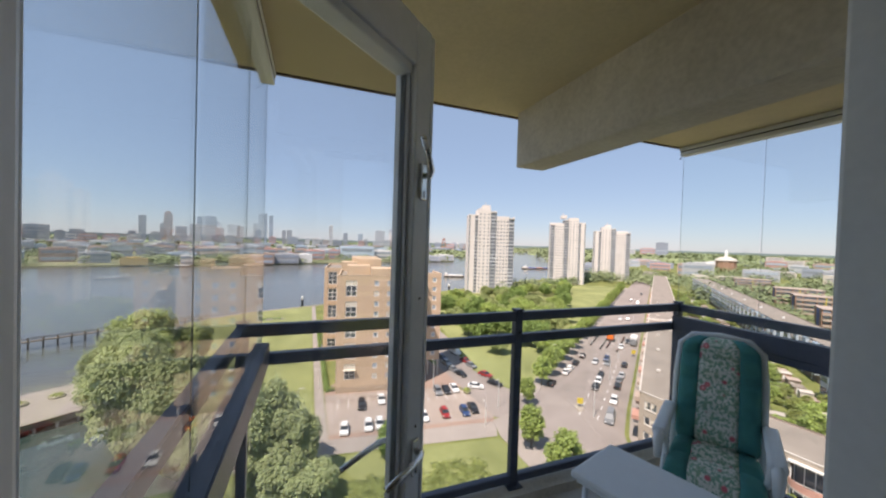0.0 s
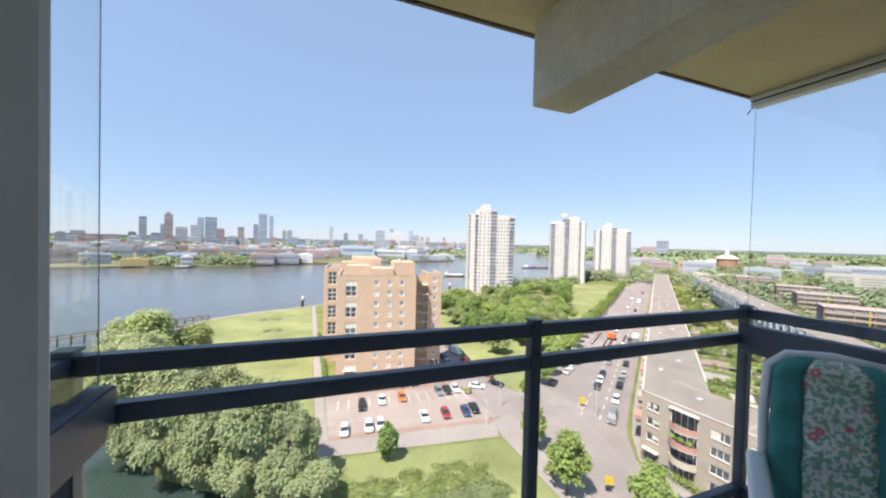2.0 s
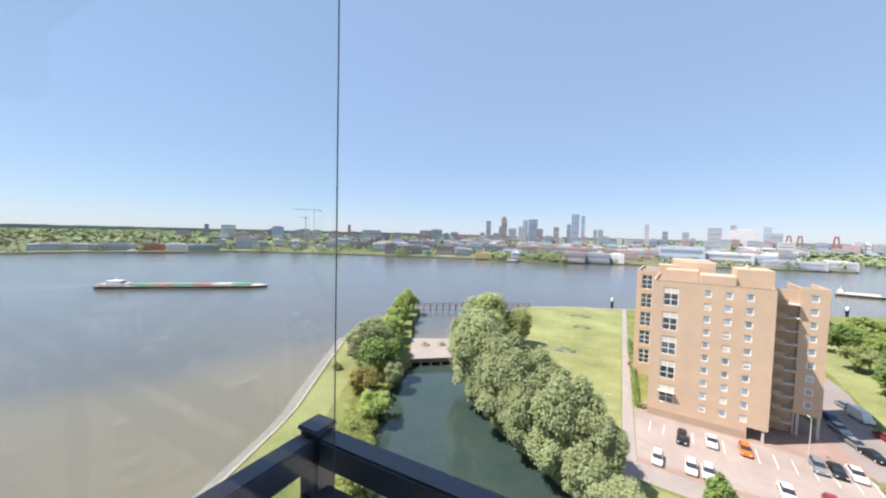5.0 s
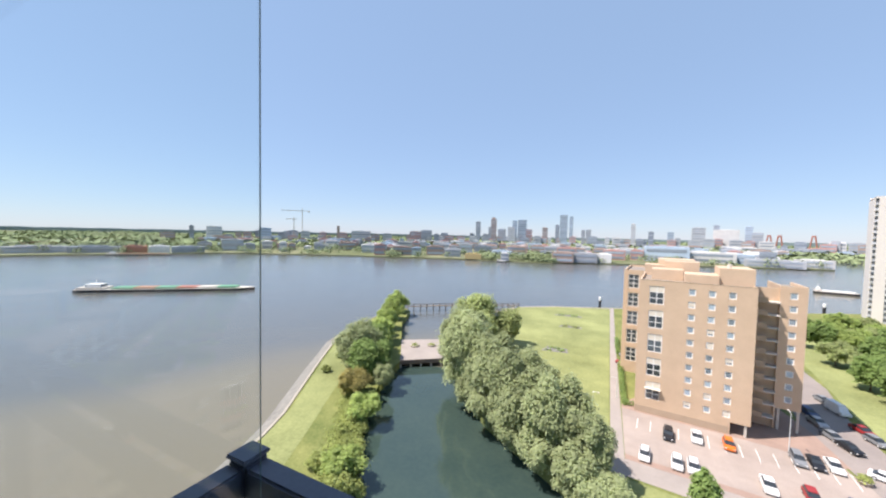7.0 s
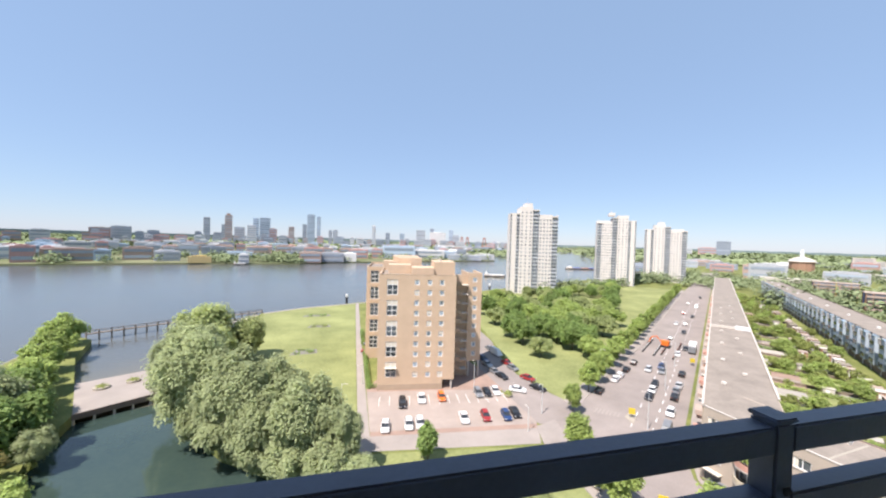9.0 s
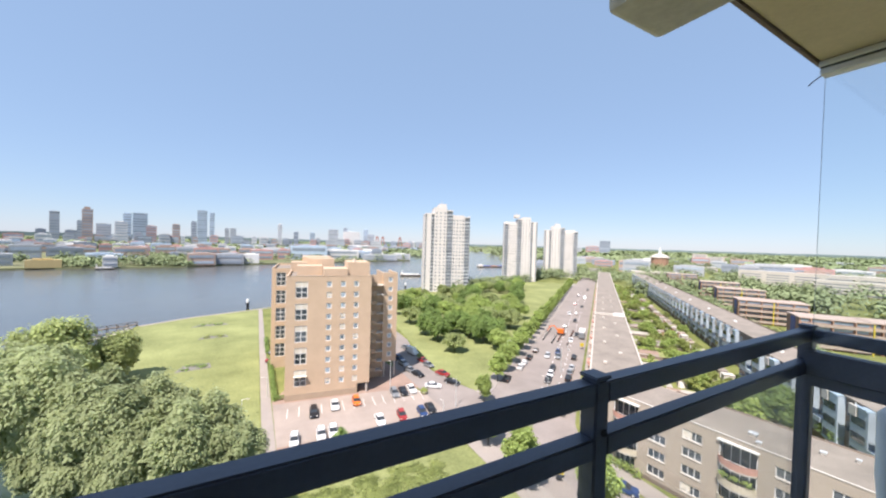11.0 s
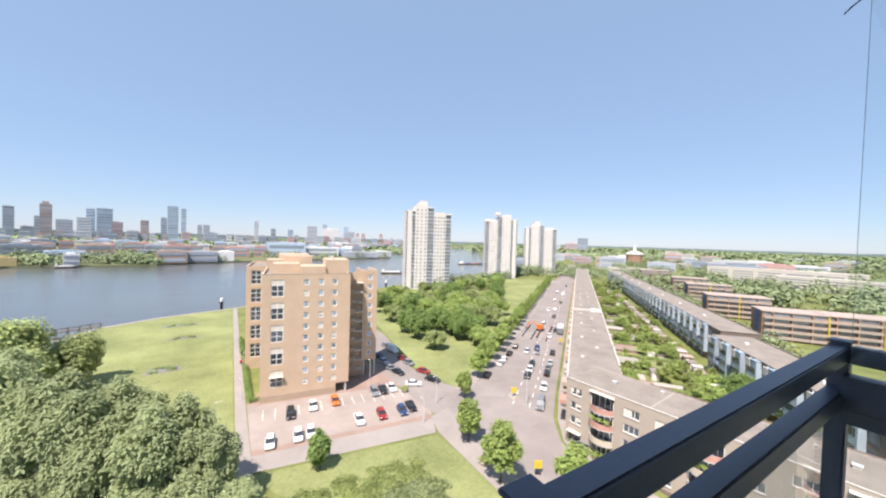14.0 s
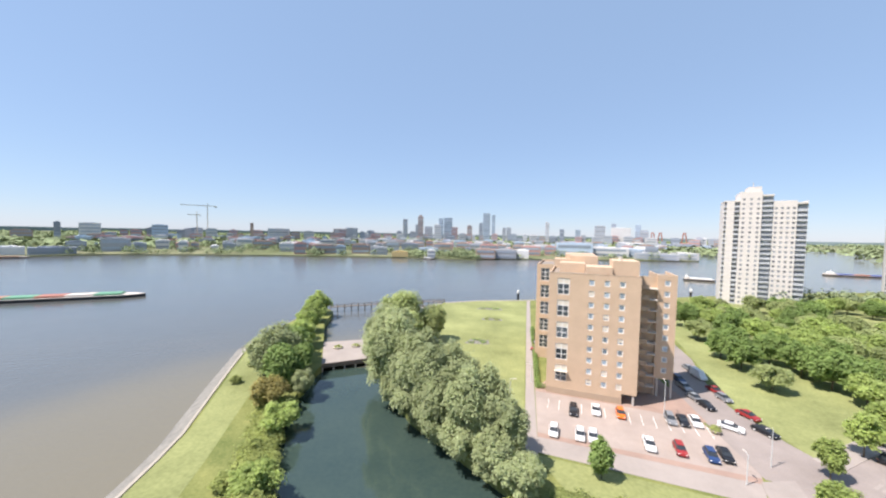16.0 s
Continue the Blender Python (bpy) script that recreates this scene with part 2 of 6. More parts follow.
M_RUSTY = leaf_mat("rusty_olive_leaves", (0.25, 0.22, 0.075), (0.34, 0.3, 0.11))
M_FOREST = mat("distant_woods", (0.155, 0.195, 0.1), rough=0.95, var=0.35, scale=0.02, fine=0.2, bump=0, tint=(0.24, 0.285, 0.15), by_island=0.2, spec=0.1)
M_POPLAR = leaf_mat("poplar_leaves", (0.3, 0.36, 0.14), (0.42, 0.47, 0.21))
M_REED = leaf_mat("reeds", (0.26, 0.33, 0.13), (0.42, 0.46, 0.24))

# ---- tools ----


def boxed(bm, x0, x1, y0, y1, z0, z1, m=None):
    v = [bm.verts.new(Vector(p) if m is None else m @ Vector(p)) for p in ((x0, y0, z0), (x1, y0, z0), (x1, y1, z0), (x0, y1, z0), (x0, y0, z1), (x1, y0, z1), (x1, y1, z1), (x0, y1, z1))]
    for f in ((3, 2, 1, 0), (4, 5, 6, 7), (0, 1, 5, 4), (1, 2, 6, 5), (2, 3, 7, 6), (3, 0, 4, 7)):
        bm.faces.new([v[i] for i in f])
    return v


def box_bm(*a, bevel=0.0, m=None):
    bm = bmesh.new()
    boxed(bm, *a, m=m)
    if bevel:
        bmesh.ops.bevel(bm, geom=list(bm.edges), offset=bevel, segments=2, affect="EDGES", profile=0.6)
    return bm


def tube(bm, points, radii, sides=8):
    """A round bar along the points."""
    rings = []
    for i, p in enumerate(points):
        p = Vector(p)
        d = (Vector(points[min(i + 1, len(points) - 1)]) - Vector(points[max(i - 1, 0)])).normalized()
        a = d.orthogonal().normalized() if not rings else (rings[-1][1] - d * rings[-1][1].dot(d)).normalized()
        b, r = d.cross(a), radii[i] if isinstance(radii, (list, tuple)) else radii
        rings.append(([bm.verts.new(p + r * (math.cos(k * math.tau / sides) * a + math.sin(k * math.tau / sides) * b)) for k in range(sides)], a))
    for (r0, _), (r1, _) in zip(rings, rings[1:]):
        for k in range(sides):
            bm.faces.new((r0[k], r0[(k + 1) % sides], r1[(k + 1) % sides], r1[k]))
    bm.faces.new(rings[0][0][::-1])
    bm.faces.new(rings[-1][0])
    return bm


def prism(points, z0, z1, bm=None):
    """A flat slab over a plan outline, with sides and a top."""
    bm = bm or bmesh.new()
    area = sum(a[0] * b[1] - b[0] * a[1] for a, b in zip(points, points[1:] + points[:1]))
    pts = points if area > 0 else points[::-1]
    lo, hi = [bm.verts.new((x, y, z0)) for x, y in pts], [bm.verts.new((x, y, z1)) for x, y in pts]
    bm.faces.new(hi)
    bm.faces.new(lo[::-1])
    n = len(pts)
    for i in range(n):
        bm.faces.new((lo[i], lo[(i + 1) % n], hi[(i + 1) % n], hi[i]))
    return bm


def part(name, bm, material, parent=None, label="", smooth=False):
    me = bpy.data.meshes.new(name)
    bmesh.ops.recalc_face_normals(bm, faces=bm.faces)
    bm.to_mesh(me)
    bm.free()
    me.materials.append(material)
    if smooth:
        me.shade_smooth()
    ob = new(name, me)
    ob.parent = parent
    return tagged(ob, label)


def piece(name, me, parent, m=None):
    ob = new(name, me)
    ob.parent = parent
    if m is not None:
        ob.matrix_basis = m
    return ob


def mesh_of(name, bm, material):
    me = bpy.data.meshes.new(name)
    bmesh.ops.recalc_face_normals(bm, faces=bm.faces)
    bm.to_mesh(me)
    bm.free()
    me.materials.append(material)
    return me


def thing(name, label, category, group="", m=None, kind=""):
    ob = new(name)
    ob.empty_display_size = 0.2
    if m is not None:
        ob.matrix_basis = m
    return tagged(ob, label, category, group, kind)


def facade(bm, x0, x1, z0, z1, holes, depth, m=None):
    """A wall face at y = 0 that looks to -y, with openings (x0, x1, z0, z1) and their reveals going in by depth."""
    m = m or Matrix()
    xs = sorted({x0, x1, *[v for h in holes for v in h[:2]]})
    zs = sorted({z0, z1, *[v for h in holes for v in h[2:]]})
    made = {}

    def vert(x, z, y=0.0):
        key = (round(x, 4), round(y, 4), round(z, 4))
        if key not in made:
            made[key] = bm.verts.new(m @ Vector((x, y, z)))
        return made[key]

    for a, b in zip(xs, xs[1:]):
        for c, d in zip(zs, zs[1:]):
            mx, mz = (a + b) / 2, (c + d) / 2
            if not any(h[0] < mx < h[1] and h[2] < mz < h[3] for h in holes):
                bm.faces.new((vert(a, c), vert(b, c), vert(b, d), vert(a, d)))
    for a, b, c, d in holes:
        ring = ((a, c), (b, c), (b, d), (a, d))
        for (px, pz), (qx, qz) in zip(ring, ring[1:] + ring[:1]):
            f = [bm.verts.new(m @ Vector(p)) for p in ((px, 0, pz), (qx, 0, qz), (qx, depth, qz), (px, depth, pz))]
            bm.faces.new(f)
    return bm


def window_meshes(w, h, cols=1, rows=1, bar=0.07, deep=0.08, pane=None):
    """Frame and pane of a window w by h, its lower left corner at 0, looking to -y."""
    xs = [bar] + [w * i / cols + k for i in range(1, cols) for k in (-bar / 2, bar / 2)] + [w - bar]
    zs = [bar] + [h * j / rows + k for j in range(1, rows) for k in (-bar / 2, bar / 2)] + [h - bar]
    f = facade(bmesh.new(), 0, w, 0, h, [(a, b, c, d) for a, b in zip(xs[0::2], xs[1::2]) for c, d in zip(zs[0::2], zs[1::2])], deep * 0.6)
    bmesh.ops.remove_doubles(f, verts=f.verts, dist=0.0005)
    p = box_bm(bar, w - bar, deep * 0.5, deep * 0.7, bar, h - bar)
    return mesh_of("window_frame", f, M_WHITEF), mesh_of("pane", p, pane or M_PANE)


def put_window(parent, meshes, x, y, z, label="", rz=0.0):
    w = piece("window", meshes[0], parent, Matrix.Translation((x, y, z)) @ Matrix.Rotation(rz, 4, "Z"))
    piece("pane", meshes[1], w)
    return tagged(w, label)

# ---- ground and water ----
water = tagged(part("water", prism([(-4900, -4900), (4900, -4900), (4900, 4900), (-4900, 4900)], WATER - 2, WATER), M_WATER), "wide calm grey-blue river, brownish near the bank", "water", kind="structure")
POND = [(-58.6, 92.1), (-55.1, 76.7), (-45.3, 55.9), (-36.2, 43.8), (-23.7, 28.4), (-5.7, 22.1), (12.3, 28.5), (15.3, 38.8), (11.0, 47.9), (-2.6, 56.9), (-10.9, 62.9), (-23.2, 71.7), (-34.3, 84.3), (-44.1, 100.5)]
HOME = [(-34.0, -600.0), (-38.0, -20.0), (-49.6, 19.9), (-60.0, 45.8), (-63.3, 52.9), (-78.9, 77.7), (-93.9, 102.6), (-102.9, 145.4), (-100.0, 158.4), (-93.4, 154.1), (-84.0, 131.9), (-70.1, 110.0)]
HOME += POND + [(-55.1, 118.1), (-52.4, 153.7), (-46.2, 194.5), (-27.2, 207.8), (1.7, 220.4), (25.4, 233.1), (98.3, 263.3), (195.0, 315.6), (301.4, 359.1), (380.9, 394.4), (700, 690), (1417, 1440), (1800, 1700), (4850, 3500), (4850, -4850), (-34, -4850)]
FAR_SHORE = [(-760, -4850), (-748, -200), (-736, 177), (-621, 383), (-520, 432), (-400, 488), (-221, 545), (-150, 549), (-82, 555), (-67, 588), (3, 612), (150, 668), (300, 715), (274, 738), (269, 893), (600, 1260), (1029, 1610), (1147, 1561), (1417, 1470), (1800, 1720), (4850, 3600), (4850, 4850), (-4850, 4850), (-4850, -4850)]
tagged(part("ground", prism(HOME, WATER - 1, GROUND), M_ROUGH), "green grassy ground of the near riverbank", "ground", kind="structure")
tagged(part("ground_far_bank", prism(FAR_SHORE, WATER - 1, WATER + 1.8), M_LAND), "low green land across the river", "ground", kind="structure")
tagged(part("pond", prism(POND, WATER - 0.5, WATER + 0.06), M_POND), "still dark green pond between wooded banks", "pond", kind="structure")


def patch(name, pts, lift, material, label, category, kind="structure"):
    return tagged(part(name, prism(pts, GROUND - 0.3, GROUND + lift), material), label, category, kind=kind)


patch("lawn", [(-44.3, 194.5), (-28.1, 206.3), (0.5, 218.4), (0.7, 144.4), (1.0, 67.8), (-2.6, 62.9), (-9.8, 66.8), (-21.1, 76.6), (-32.2, 88.1), (-42.0, 104.2), (-50.5, 122.7), (-49.3, 157.9)], 0.02, M_GRASS, "bright mown lawn by the river", "lawn")
patch("lawn_corner", [(3.1, 65.3), (36.8, 61.1), (38.6, 40.9), (39.0, 20.2), (22.9, 26.4), (19.4, 46.9), (7.8, 56.9)], 0.02, M_GRASS, "mown green verge by the car park", "lawn")
patch("lawn_spit", [(-50.6, 22.0), (-60.4, 46.9), (-63.3, 53.9), (-78.8, 78.7), (-90.1, 97.9), (-81.9, 97.8), (-68.5, 78.6), (-52.9, 48.9), (-40.9, 24.2)], 0.02, M_GRASS, "mown grass strip along the river bank", "lawn")
patch("park_lawn", [(49.4, 96.4), (56.9, 144.1), (59.5, 165.3), (80.2, 217.2), (112.5, 250.0), (196.6, 306.5), (276.5, 278.9), (299.9, 257.8), (198.4, 181.3), (114.0, 116.4), (72.7, 89.3), (53.3, 76.5)], 0.02, M_GRASS, "sunny park lawn under trees", "lawn")
patch("footpath", [(1.3, 65.3), (3.7, 65.3), (2.8, 144.4), (2.5, 217.3), (0.6, 217.4), (0.9, 144.4)], 0.05, M_PAVE, "straight grey footpath beside the lawn", "path")
patch("riverside_path", [(-44.3, 193.2), (-28.1, 205.0), (1.7, 217.3), (25.5, 230.1), (26.4, 231.9), (1.7, 219.2), (-29.1, 206.8), (-46.2, 194.5)], 0.05, M_PAVE, "grey path along the quay", "path")
patch("access_road", [(3.3, 66.0), (37.0, 61.9), (39.4, 67.3), (3.7, 71.0)], 0.04, M_PAVE, "grey access lane of the car park", "road")
patch("parking_kerb_strip", [(3.7, 71.0), (39.4, 67.3), (40.0, 68.9), (3.7, 72.6)], 0.06, M_REDPAVE, "strip of red brick paving", "pavement")
patch("car_park", [(3.7, 72.6), (40.0, 68.9), (41.8, 73.6), (38.8, 85.1), (38.9, 96.4), (39.2, 88.9), (26.6, 89.2), (6.3, 91.6), (3.6, 92.2)], 0.045, M_BRICKPAVE, "pale brick-paved car park", "car park")
patch("forecourt", [(3.6, 92.0), (6.3, 91.4), (26.6, 89.0), (39.7, 86.5), (39.3, 98.3), (34.2, 131.0), (18.9, 117.7), (3.7, 94.6)], 0.055, M_REDPAVE, "reddish brick paving round the flats", "pavement")
patch("side_road", [(40.4, 68.8), (39.4, 86.1), (37.8, 98.3), (41.6, 117.6), (44.7, 135.4), (48.2, 165.4), (54.7, 185.9), (58.5, 184.3), (55.5, 152.6), (54.2, 130.1), (49.7, 110.2), (48.4, 96.4), (51.5, 82.3), (54.4, 74.6), (50.7, 66.8)], 0.05, M_ASPHALT, "grey side road lined with parked cars", "road")
patch("street", [(41.0, -40.0), (42.3, 30.6), (42.3, 58.9), (44.5, 68.8), (54.9, 74.6), (72.8, 87.9), (114.1, 115.5), (198.7, 179.6), (300.5, 256.6), (561.4, 448.4), (574.7, 438.1), (315.5, 244.3), (73.4, 61.9), (63.6, 54.0), (57.8, 47.0), (55.1, 38.9), (52.0, -40.0)], 0.035, M_ASPHALT, "wide grey street with road works", "road")
patch("pavement_left", [(36.8, -40.0), (37.5, 61.9), (39.2, 67.8), (45.0, 69.7), (42.4, 57.9), (42.2, 30.6), (40.8, -40.0)], 0.12, M_PAVE, "pale pavement along the lawn", "pavement")
patch("pavement_park", [(54.9, 74.6), (72.8, 87.9), (114.1, 115.5), (198.7, 179.6), (300.5, 256.6), (298.2, 258.3), (196.6, 182.2), (111.9, 118.2), (70.7, 90.7), (52.2, 77.4)], 0.12, M_PAVE, "pavement beside the park", "pavement")
patch("pavement_row", [(53.2, -40.0), (55.7, 38.9), (58.1, 46.5), (64.2, 53.3), (73.5, 60.9), (315.4, 243.4), (575.5, 438.0), (579.4, 434.7), (61.3, 47.4), (59.4, 45.0), (57.2, -40.0)], 0.12, M_PAVE, "pavement in front of the terrace", "pavement")
patch("garden_ground", [(70.0, 40.9), (381.6, 278.0), (411.3, 262.7), (135.0, 47.1), (111.3, 24.7), (96.1, 4.6), (72.1, 4.5)], 0.02, M_ROUGH, "ground of the back gardens", "garden")
WALL_LINE = [(-49.6, 19.9), (-60.0, 45.8), (-63.3, 52.9), (-78.9, 77.7), (-93.9, 102.6)]
patch("riverside_wall", WALL_LINE + [(x - 0.5, y - 0.25) for x, y in WALL_LINE[::-1]], 0.2, M_KERB, "pale concrete edge of the river bank", "embankment")
bank = bmesh.new()
for a, b in zip(HOME[1:8], HOME[2:9]):
    d = Vector((b[0] - a[0], b[1] - a[1], 0)).normalized()
    o = Vector((-d.y, d.x, 0)) * 5.5
    p, q = Vector((*a, GROUND - 0.4)), Vector((*b, GROUND - 0.4))
    lo = Vector((0, 0, -2.2))
    bm_v = [bank.verts.new(v) for v in (p, q, q + o + lo, p + o + lo)]
    bank.faces.new(bm_v)
tagged(part("bank_stones", bank, M_STONE), "sloping dark stone foot of the river bank", "embankment", kind="structure")

# ---- balcony ----
RAIL_Y, LEFT_X, RIGHT_X, SLAB_Z = 1.718, -0.60, 2.238, 2.249
tagged(part("floor", box_bm(-0.74, 2.38, 0.225, 1.80, -0.22, 0.0), M_FLOORB), "grey concrete balcony floor", "floor", kind="structure")
tagged(part("ceiling", box_bm(-0.64, 2.29, 0.225, 1.70, SLAB_Z, SLAB_Z + 0.2, bevel=0.012), M_SLAB), "ochre painted concrete balcony ceiling", "ceiling", kind="structure")
beam = box_bm(0.75, 0.937, 0.225, 1.655, 1.945, SLAB_Z + 0.05, bevel=0.014)
tagged(part("beam", beam, M_CONC), "heavy weathered concrete beam under the ceiling", "beam", kind="structure")
tagged(part("slab_edge", box_bm(-0.64, 2.29, 1.701, 1.716, SLAB_Z - 0.006, SLAB_Z + 0.2, bevel=0.003), M_DARKBRICK), "dark brown drip edge of the balcony ceiling", "trim", kind="structure")
kerb = bmesh.new()
boxed(kerb, -0.70, 2.34, 1.63, 1.799, 0.0, 0.06)
tagged(part("trim", kerb, M_CONC), "raised concrete edge of the balcony floor", "kerb", kind="structure")


def bar(bm, a, b, w, z0, z1):
    """A box-section rail from a to b in plan."""
    a, b = Vector((*a, 0)), Vector((*b, 0))
    d = b - a
    m = Matrix.Translation(a) @ Matrix.Rotation(math.atan2(d.y, d.x), 4, "Z")
    boxed(bm, 0, d.length, -w / 2, w / 2, z0, z1, m=m)


railing = thing("railing", "dark navy steel balcony railing with glass infill", "railing", m=pose(0, RAIL_Y, 0))


def rail_part(name, a, b, w, z0, z1, material=None, bevel=0.004, label=""):
    bm = bmesh.new()
    bar(bm, (a[0], a[1] - RAIL_Y), (b[0], b[1] - RAIL_Y), w, z0, z1)
    if bevel:
        bmesh.ops.bevel(bm, geom=list(bm.edges), offset=bevel, segments=2, affect="EDGES")
    return part(name, bm, material or M_RAIL, railing, label)


P1_X = 0.84
for xa, xb in ((LEFT_X + 0.0245, P1_X - 0.0245), (P1_X + 0.0245, RIGHT_X - 0.0245)):
    rail_part("top_rail", (xa, RAIL_Y), (xb, RAIL_Y), 0.045, 1.058, 1.112)
    rail_part("middle_rail", (xa, RAIL_Y), (xb, RAIL_Y), 0.045, 0.925, 0.978)
    rail_part("bottom_rail", (xa, RAIL_Y), (xb, RAIL_Y), 0.045, 0.085, 0.13)
    rail_part("glass_panel", (xa + 0.01, RAIL_Y + 0.004), (xb - 0.01, RAIL_Y + 0.004), 0.008, 0.132, 0.923, M_GLASS, 0)
for x in (LEFT_X, RIGHT_X):
    ya, yb = 0.24, RAIL_Y - 0.0245
    rail_part("top_rail", (x, ya), (x, yb), 0.045, 1.058, 1.112)
    xi = x + (0.078 if x < 0 else -0.053)
    rail_part("middle_rail", (xi, ya), (xi, yb + 0.01), 0.065, 0.93, 1.03)
    rail_part("lower_channel", (xi, ya), (xi, yb), 0.03, 0.88, 0.929)
    rail_part("bottom_rail", (x, ya), (x, yb), 0.045, 0.085, 0.13)
    rail_part("glass_panel", (x, ya + 0.01), (x, yb - 0.01), 0.008, 0.132, 0.933, M_GLASS, 0)
    rail_part("post", (x - 0.025, 0.27), (x + 0.025, 0.27), 0.05, 0.0, 1.055)
for x in (LEFT_X, P1_X, RIGHT_X):
    rail_part("post", (x - 0.024, RAIL_Y), (x + 0.024, RAIL_Y), 0.048, 0.062, 1.118)
    rail_part("post_cap", (x - 0.0275, RAIL_Y), (x + 0.0275, RAIL_Y), 0.055, 1.119, 1.128, bevel=0.003)
    rail_part("bolt", (x - 0.008, RAIL_Y - 0.030), (x + 0.008, RAIL_Y - 0.030), 0.008, 0.985, 0.999, M_GASKET, 0.002)
    rail_part("base_plate", (x - 0.05, RAIL_Y), (x + 0.05, RAIL_Y), 0.1, 0.0605, 0.068)


def side_glazing(x, edges, inward):
    g = thing("sliding_glazing", "frameless folding glass screen hung from an aluminium track", "glazing", "balcony glass screens", m=pose(x, 0, 0))
    ya, yb = edges[-1], 1.70
    t = bmesh.new()
    boxed(t, -0.035, 0.035, ya, yb, 2.222, SLAB_Z - 0.002)
    boxed(t, -0.03, 0.03, ya, yb - 0.003, 2.188, 2.216)
    bmesh.ops.bevel(t, geom=list(t.edges), offset=0.004, segments=1, affect="EDGES")
    part("track", t, M_TRACK, g, "pale aluminium top track")
    part("track_groove", box_bm(-0.031, 0.031, ya, yb - 0.006, 2.2165, 2.2215), M_GASKET, g)
    part("pull_wire", tube(bmesh.new(), [(0.0, yb - 0.01, 2.20), (-0.03 * inward, yb + 0.03, 2.192), (-0.05 * inward, yb + 0.05, 2.185)], 0.0025, 6), M_GASKET, g)
    for i, (b, a) in enumerate(zip(edges, edges[1:])):
        o = 0.006 * (i % 2)
        p = part("pane", box_bm(o - 0.003, o + 0.003, a + 0.004, b - 0.004, 1.034, 2.19), M_GLASS, g)
        p.visible_shadow = False
        for y in (b - 0.004,):
            part("pane_edge", box_bm(o - 0.0012, o + 0.0012, y + 0.0001, y + 0.0012, 1.034, 2.19), M_GLASSEDGE, p)
    return g


side_glazing(RIGHT_X - 0.053, [1.69, 1.21, 0.72, 0.3], -1)
side_glazing(LEFT_X + 0.078, [1.69, 1.22, 0.72, 0.3], 1)

# ---- the flat behind: facade, doorway, open door ----
WALL_Y0, WALL_Y1 = 0.05, 0.22
for nm, a in {"wall_left": (-9, -0.60), "wall_right": (2.5, 9)}.items():
    tagged(part(nm, box_bm(*a, WALL_Y0, WALL_Y1, -0.22, 2.6), M_CONC if nm == "wall_left" else M_WALLP), "plastered outer wall of the flat", "wall", kind="structure")
for nm, a in {"wall_under_window": (-0.22, 0.75), "wall_over_window": (2.15, 2.6)}.items():
    tagged(part(nm, box_bm(0.52, 2.5, WALL_Y0, WALL_Y1, *a), M_WALLP), "wall round the added room window", "wall", kind="structure")
# window out of view, added so that daylight brightens room and door
room_window = thing("window_1", "unseen wide window with a grey-white frame, added to light the room", "window", m=pose(0.52, 0.13, 0.75), kind="structure")
for a in ((0, 1.98, -0.04, 0.04, 0, 0.07), (0, 1.98, -0.04, 0.04, 1.33, 1.40), (0, 0.07, -0.04, 0.04, 0.07, 1.33), (1.91, 1.98, -0.04, 0.04, 0.07, 1.33)):
    part("window_frame", box_bm(*a, bevel=0.005), M_DOORFRAME, room_window)
part("pane", box_bm(0.07, 1.91, -0.004, 0.004, 0.07, 1.33), M_GLASS, room_window).visible_shadow = False
tagged(part("wall_over_door", box_bm(-0.60, 0.52, WALL_Y0, WALL_Y1, 2.02, 2.6), M_WALLP), "wall over the balcony door", "wall", kind="structure")
# unseen wall added overhead to keep the sun off rail and floor
tagged(part("wall_above", box_bm(-9, 9, WALL_Y0, WALL_Y1, 2.601, 14), M_CONC), "unseen outer wall above, added to shade the balcony", "wall", kind="structure")
tagged(part("wall_below", box_bm(-9, 9, WALL_Y0, WALL_Y1, GROUND, -0.221), M_CONC), "outer wall of the storeys below", "wall", kind="structure")
tagged(part("wall_room_left", box_bm(-2.6, -2.45, -4.5, 0.05, 0.0, 2.5), M_WALLP), "white plastered room wall", "wall", kind="structure")
tagged(part("wall_room_right", box_bm(2.6, 2.75, -4.5, 0.05, 0.0, 2.5), M_WALLP), "white plastered room wall", "wall", kind="structure")
tagged(part("wall_room_back", box_bm(-2.6, 2.75, -4.65, -4.5, 0.0, 2.5), M_WALLP), "white plastered room wall", "wall", kind="structure")
tagged(part("ceiling_room", box_bm(-2.6, 2.75, -4.65, 0.05, 2.5, 2.6), M_WALLP), "white room ceiling", "ceiling", kind="structure")
tagged(part("floor_room", box_bm(-2.6, 2.75, -4.65, 0.22, -0.05, 0.03), M_WOOD), "wooden room floor", "floor", kind="structure")
jamb = thing("door_frame", "grey-white painted wooden frame of the balcony doorway", "door frame", m=pose(0, 0.13, 0), kind="structure")
for nm, a in {"jamb": (-0.60, -0.47, -0.06, 0.10, 0.03, 2.02), "jamb_right": (0.38, 0.52, -0.06, 0.10, 0.03, 2.02), "head": (-0.47, 0.38, -0.06, 0.10, 1.94, 2.02), "threshold": (-0.47, 0.38, -0.06, 0.10, 0.03, 0.06)}.items():
    part(nm.split("_")[0], box_bm(*a, bevel=0.006), M_DOORFRAME, jamb)

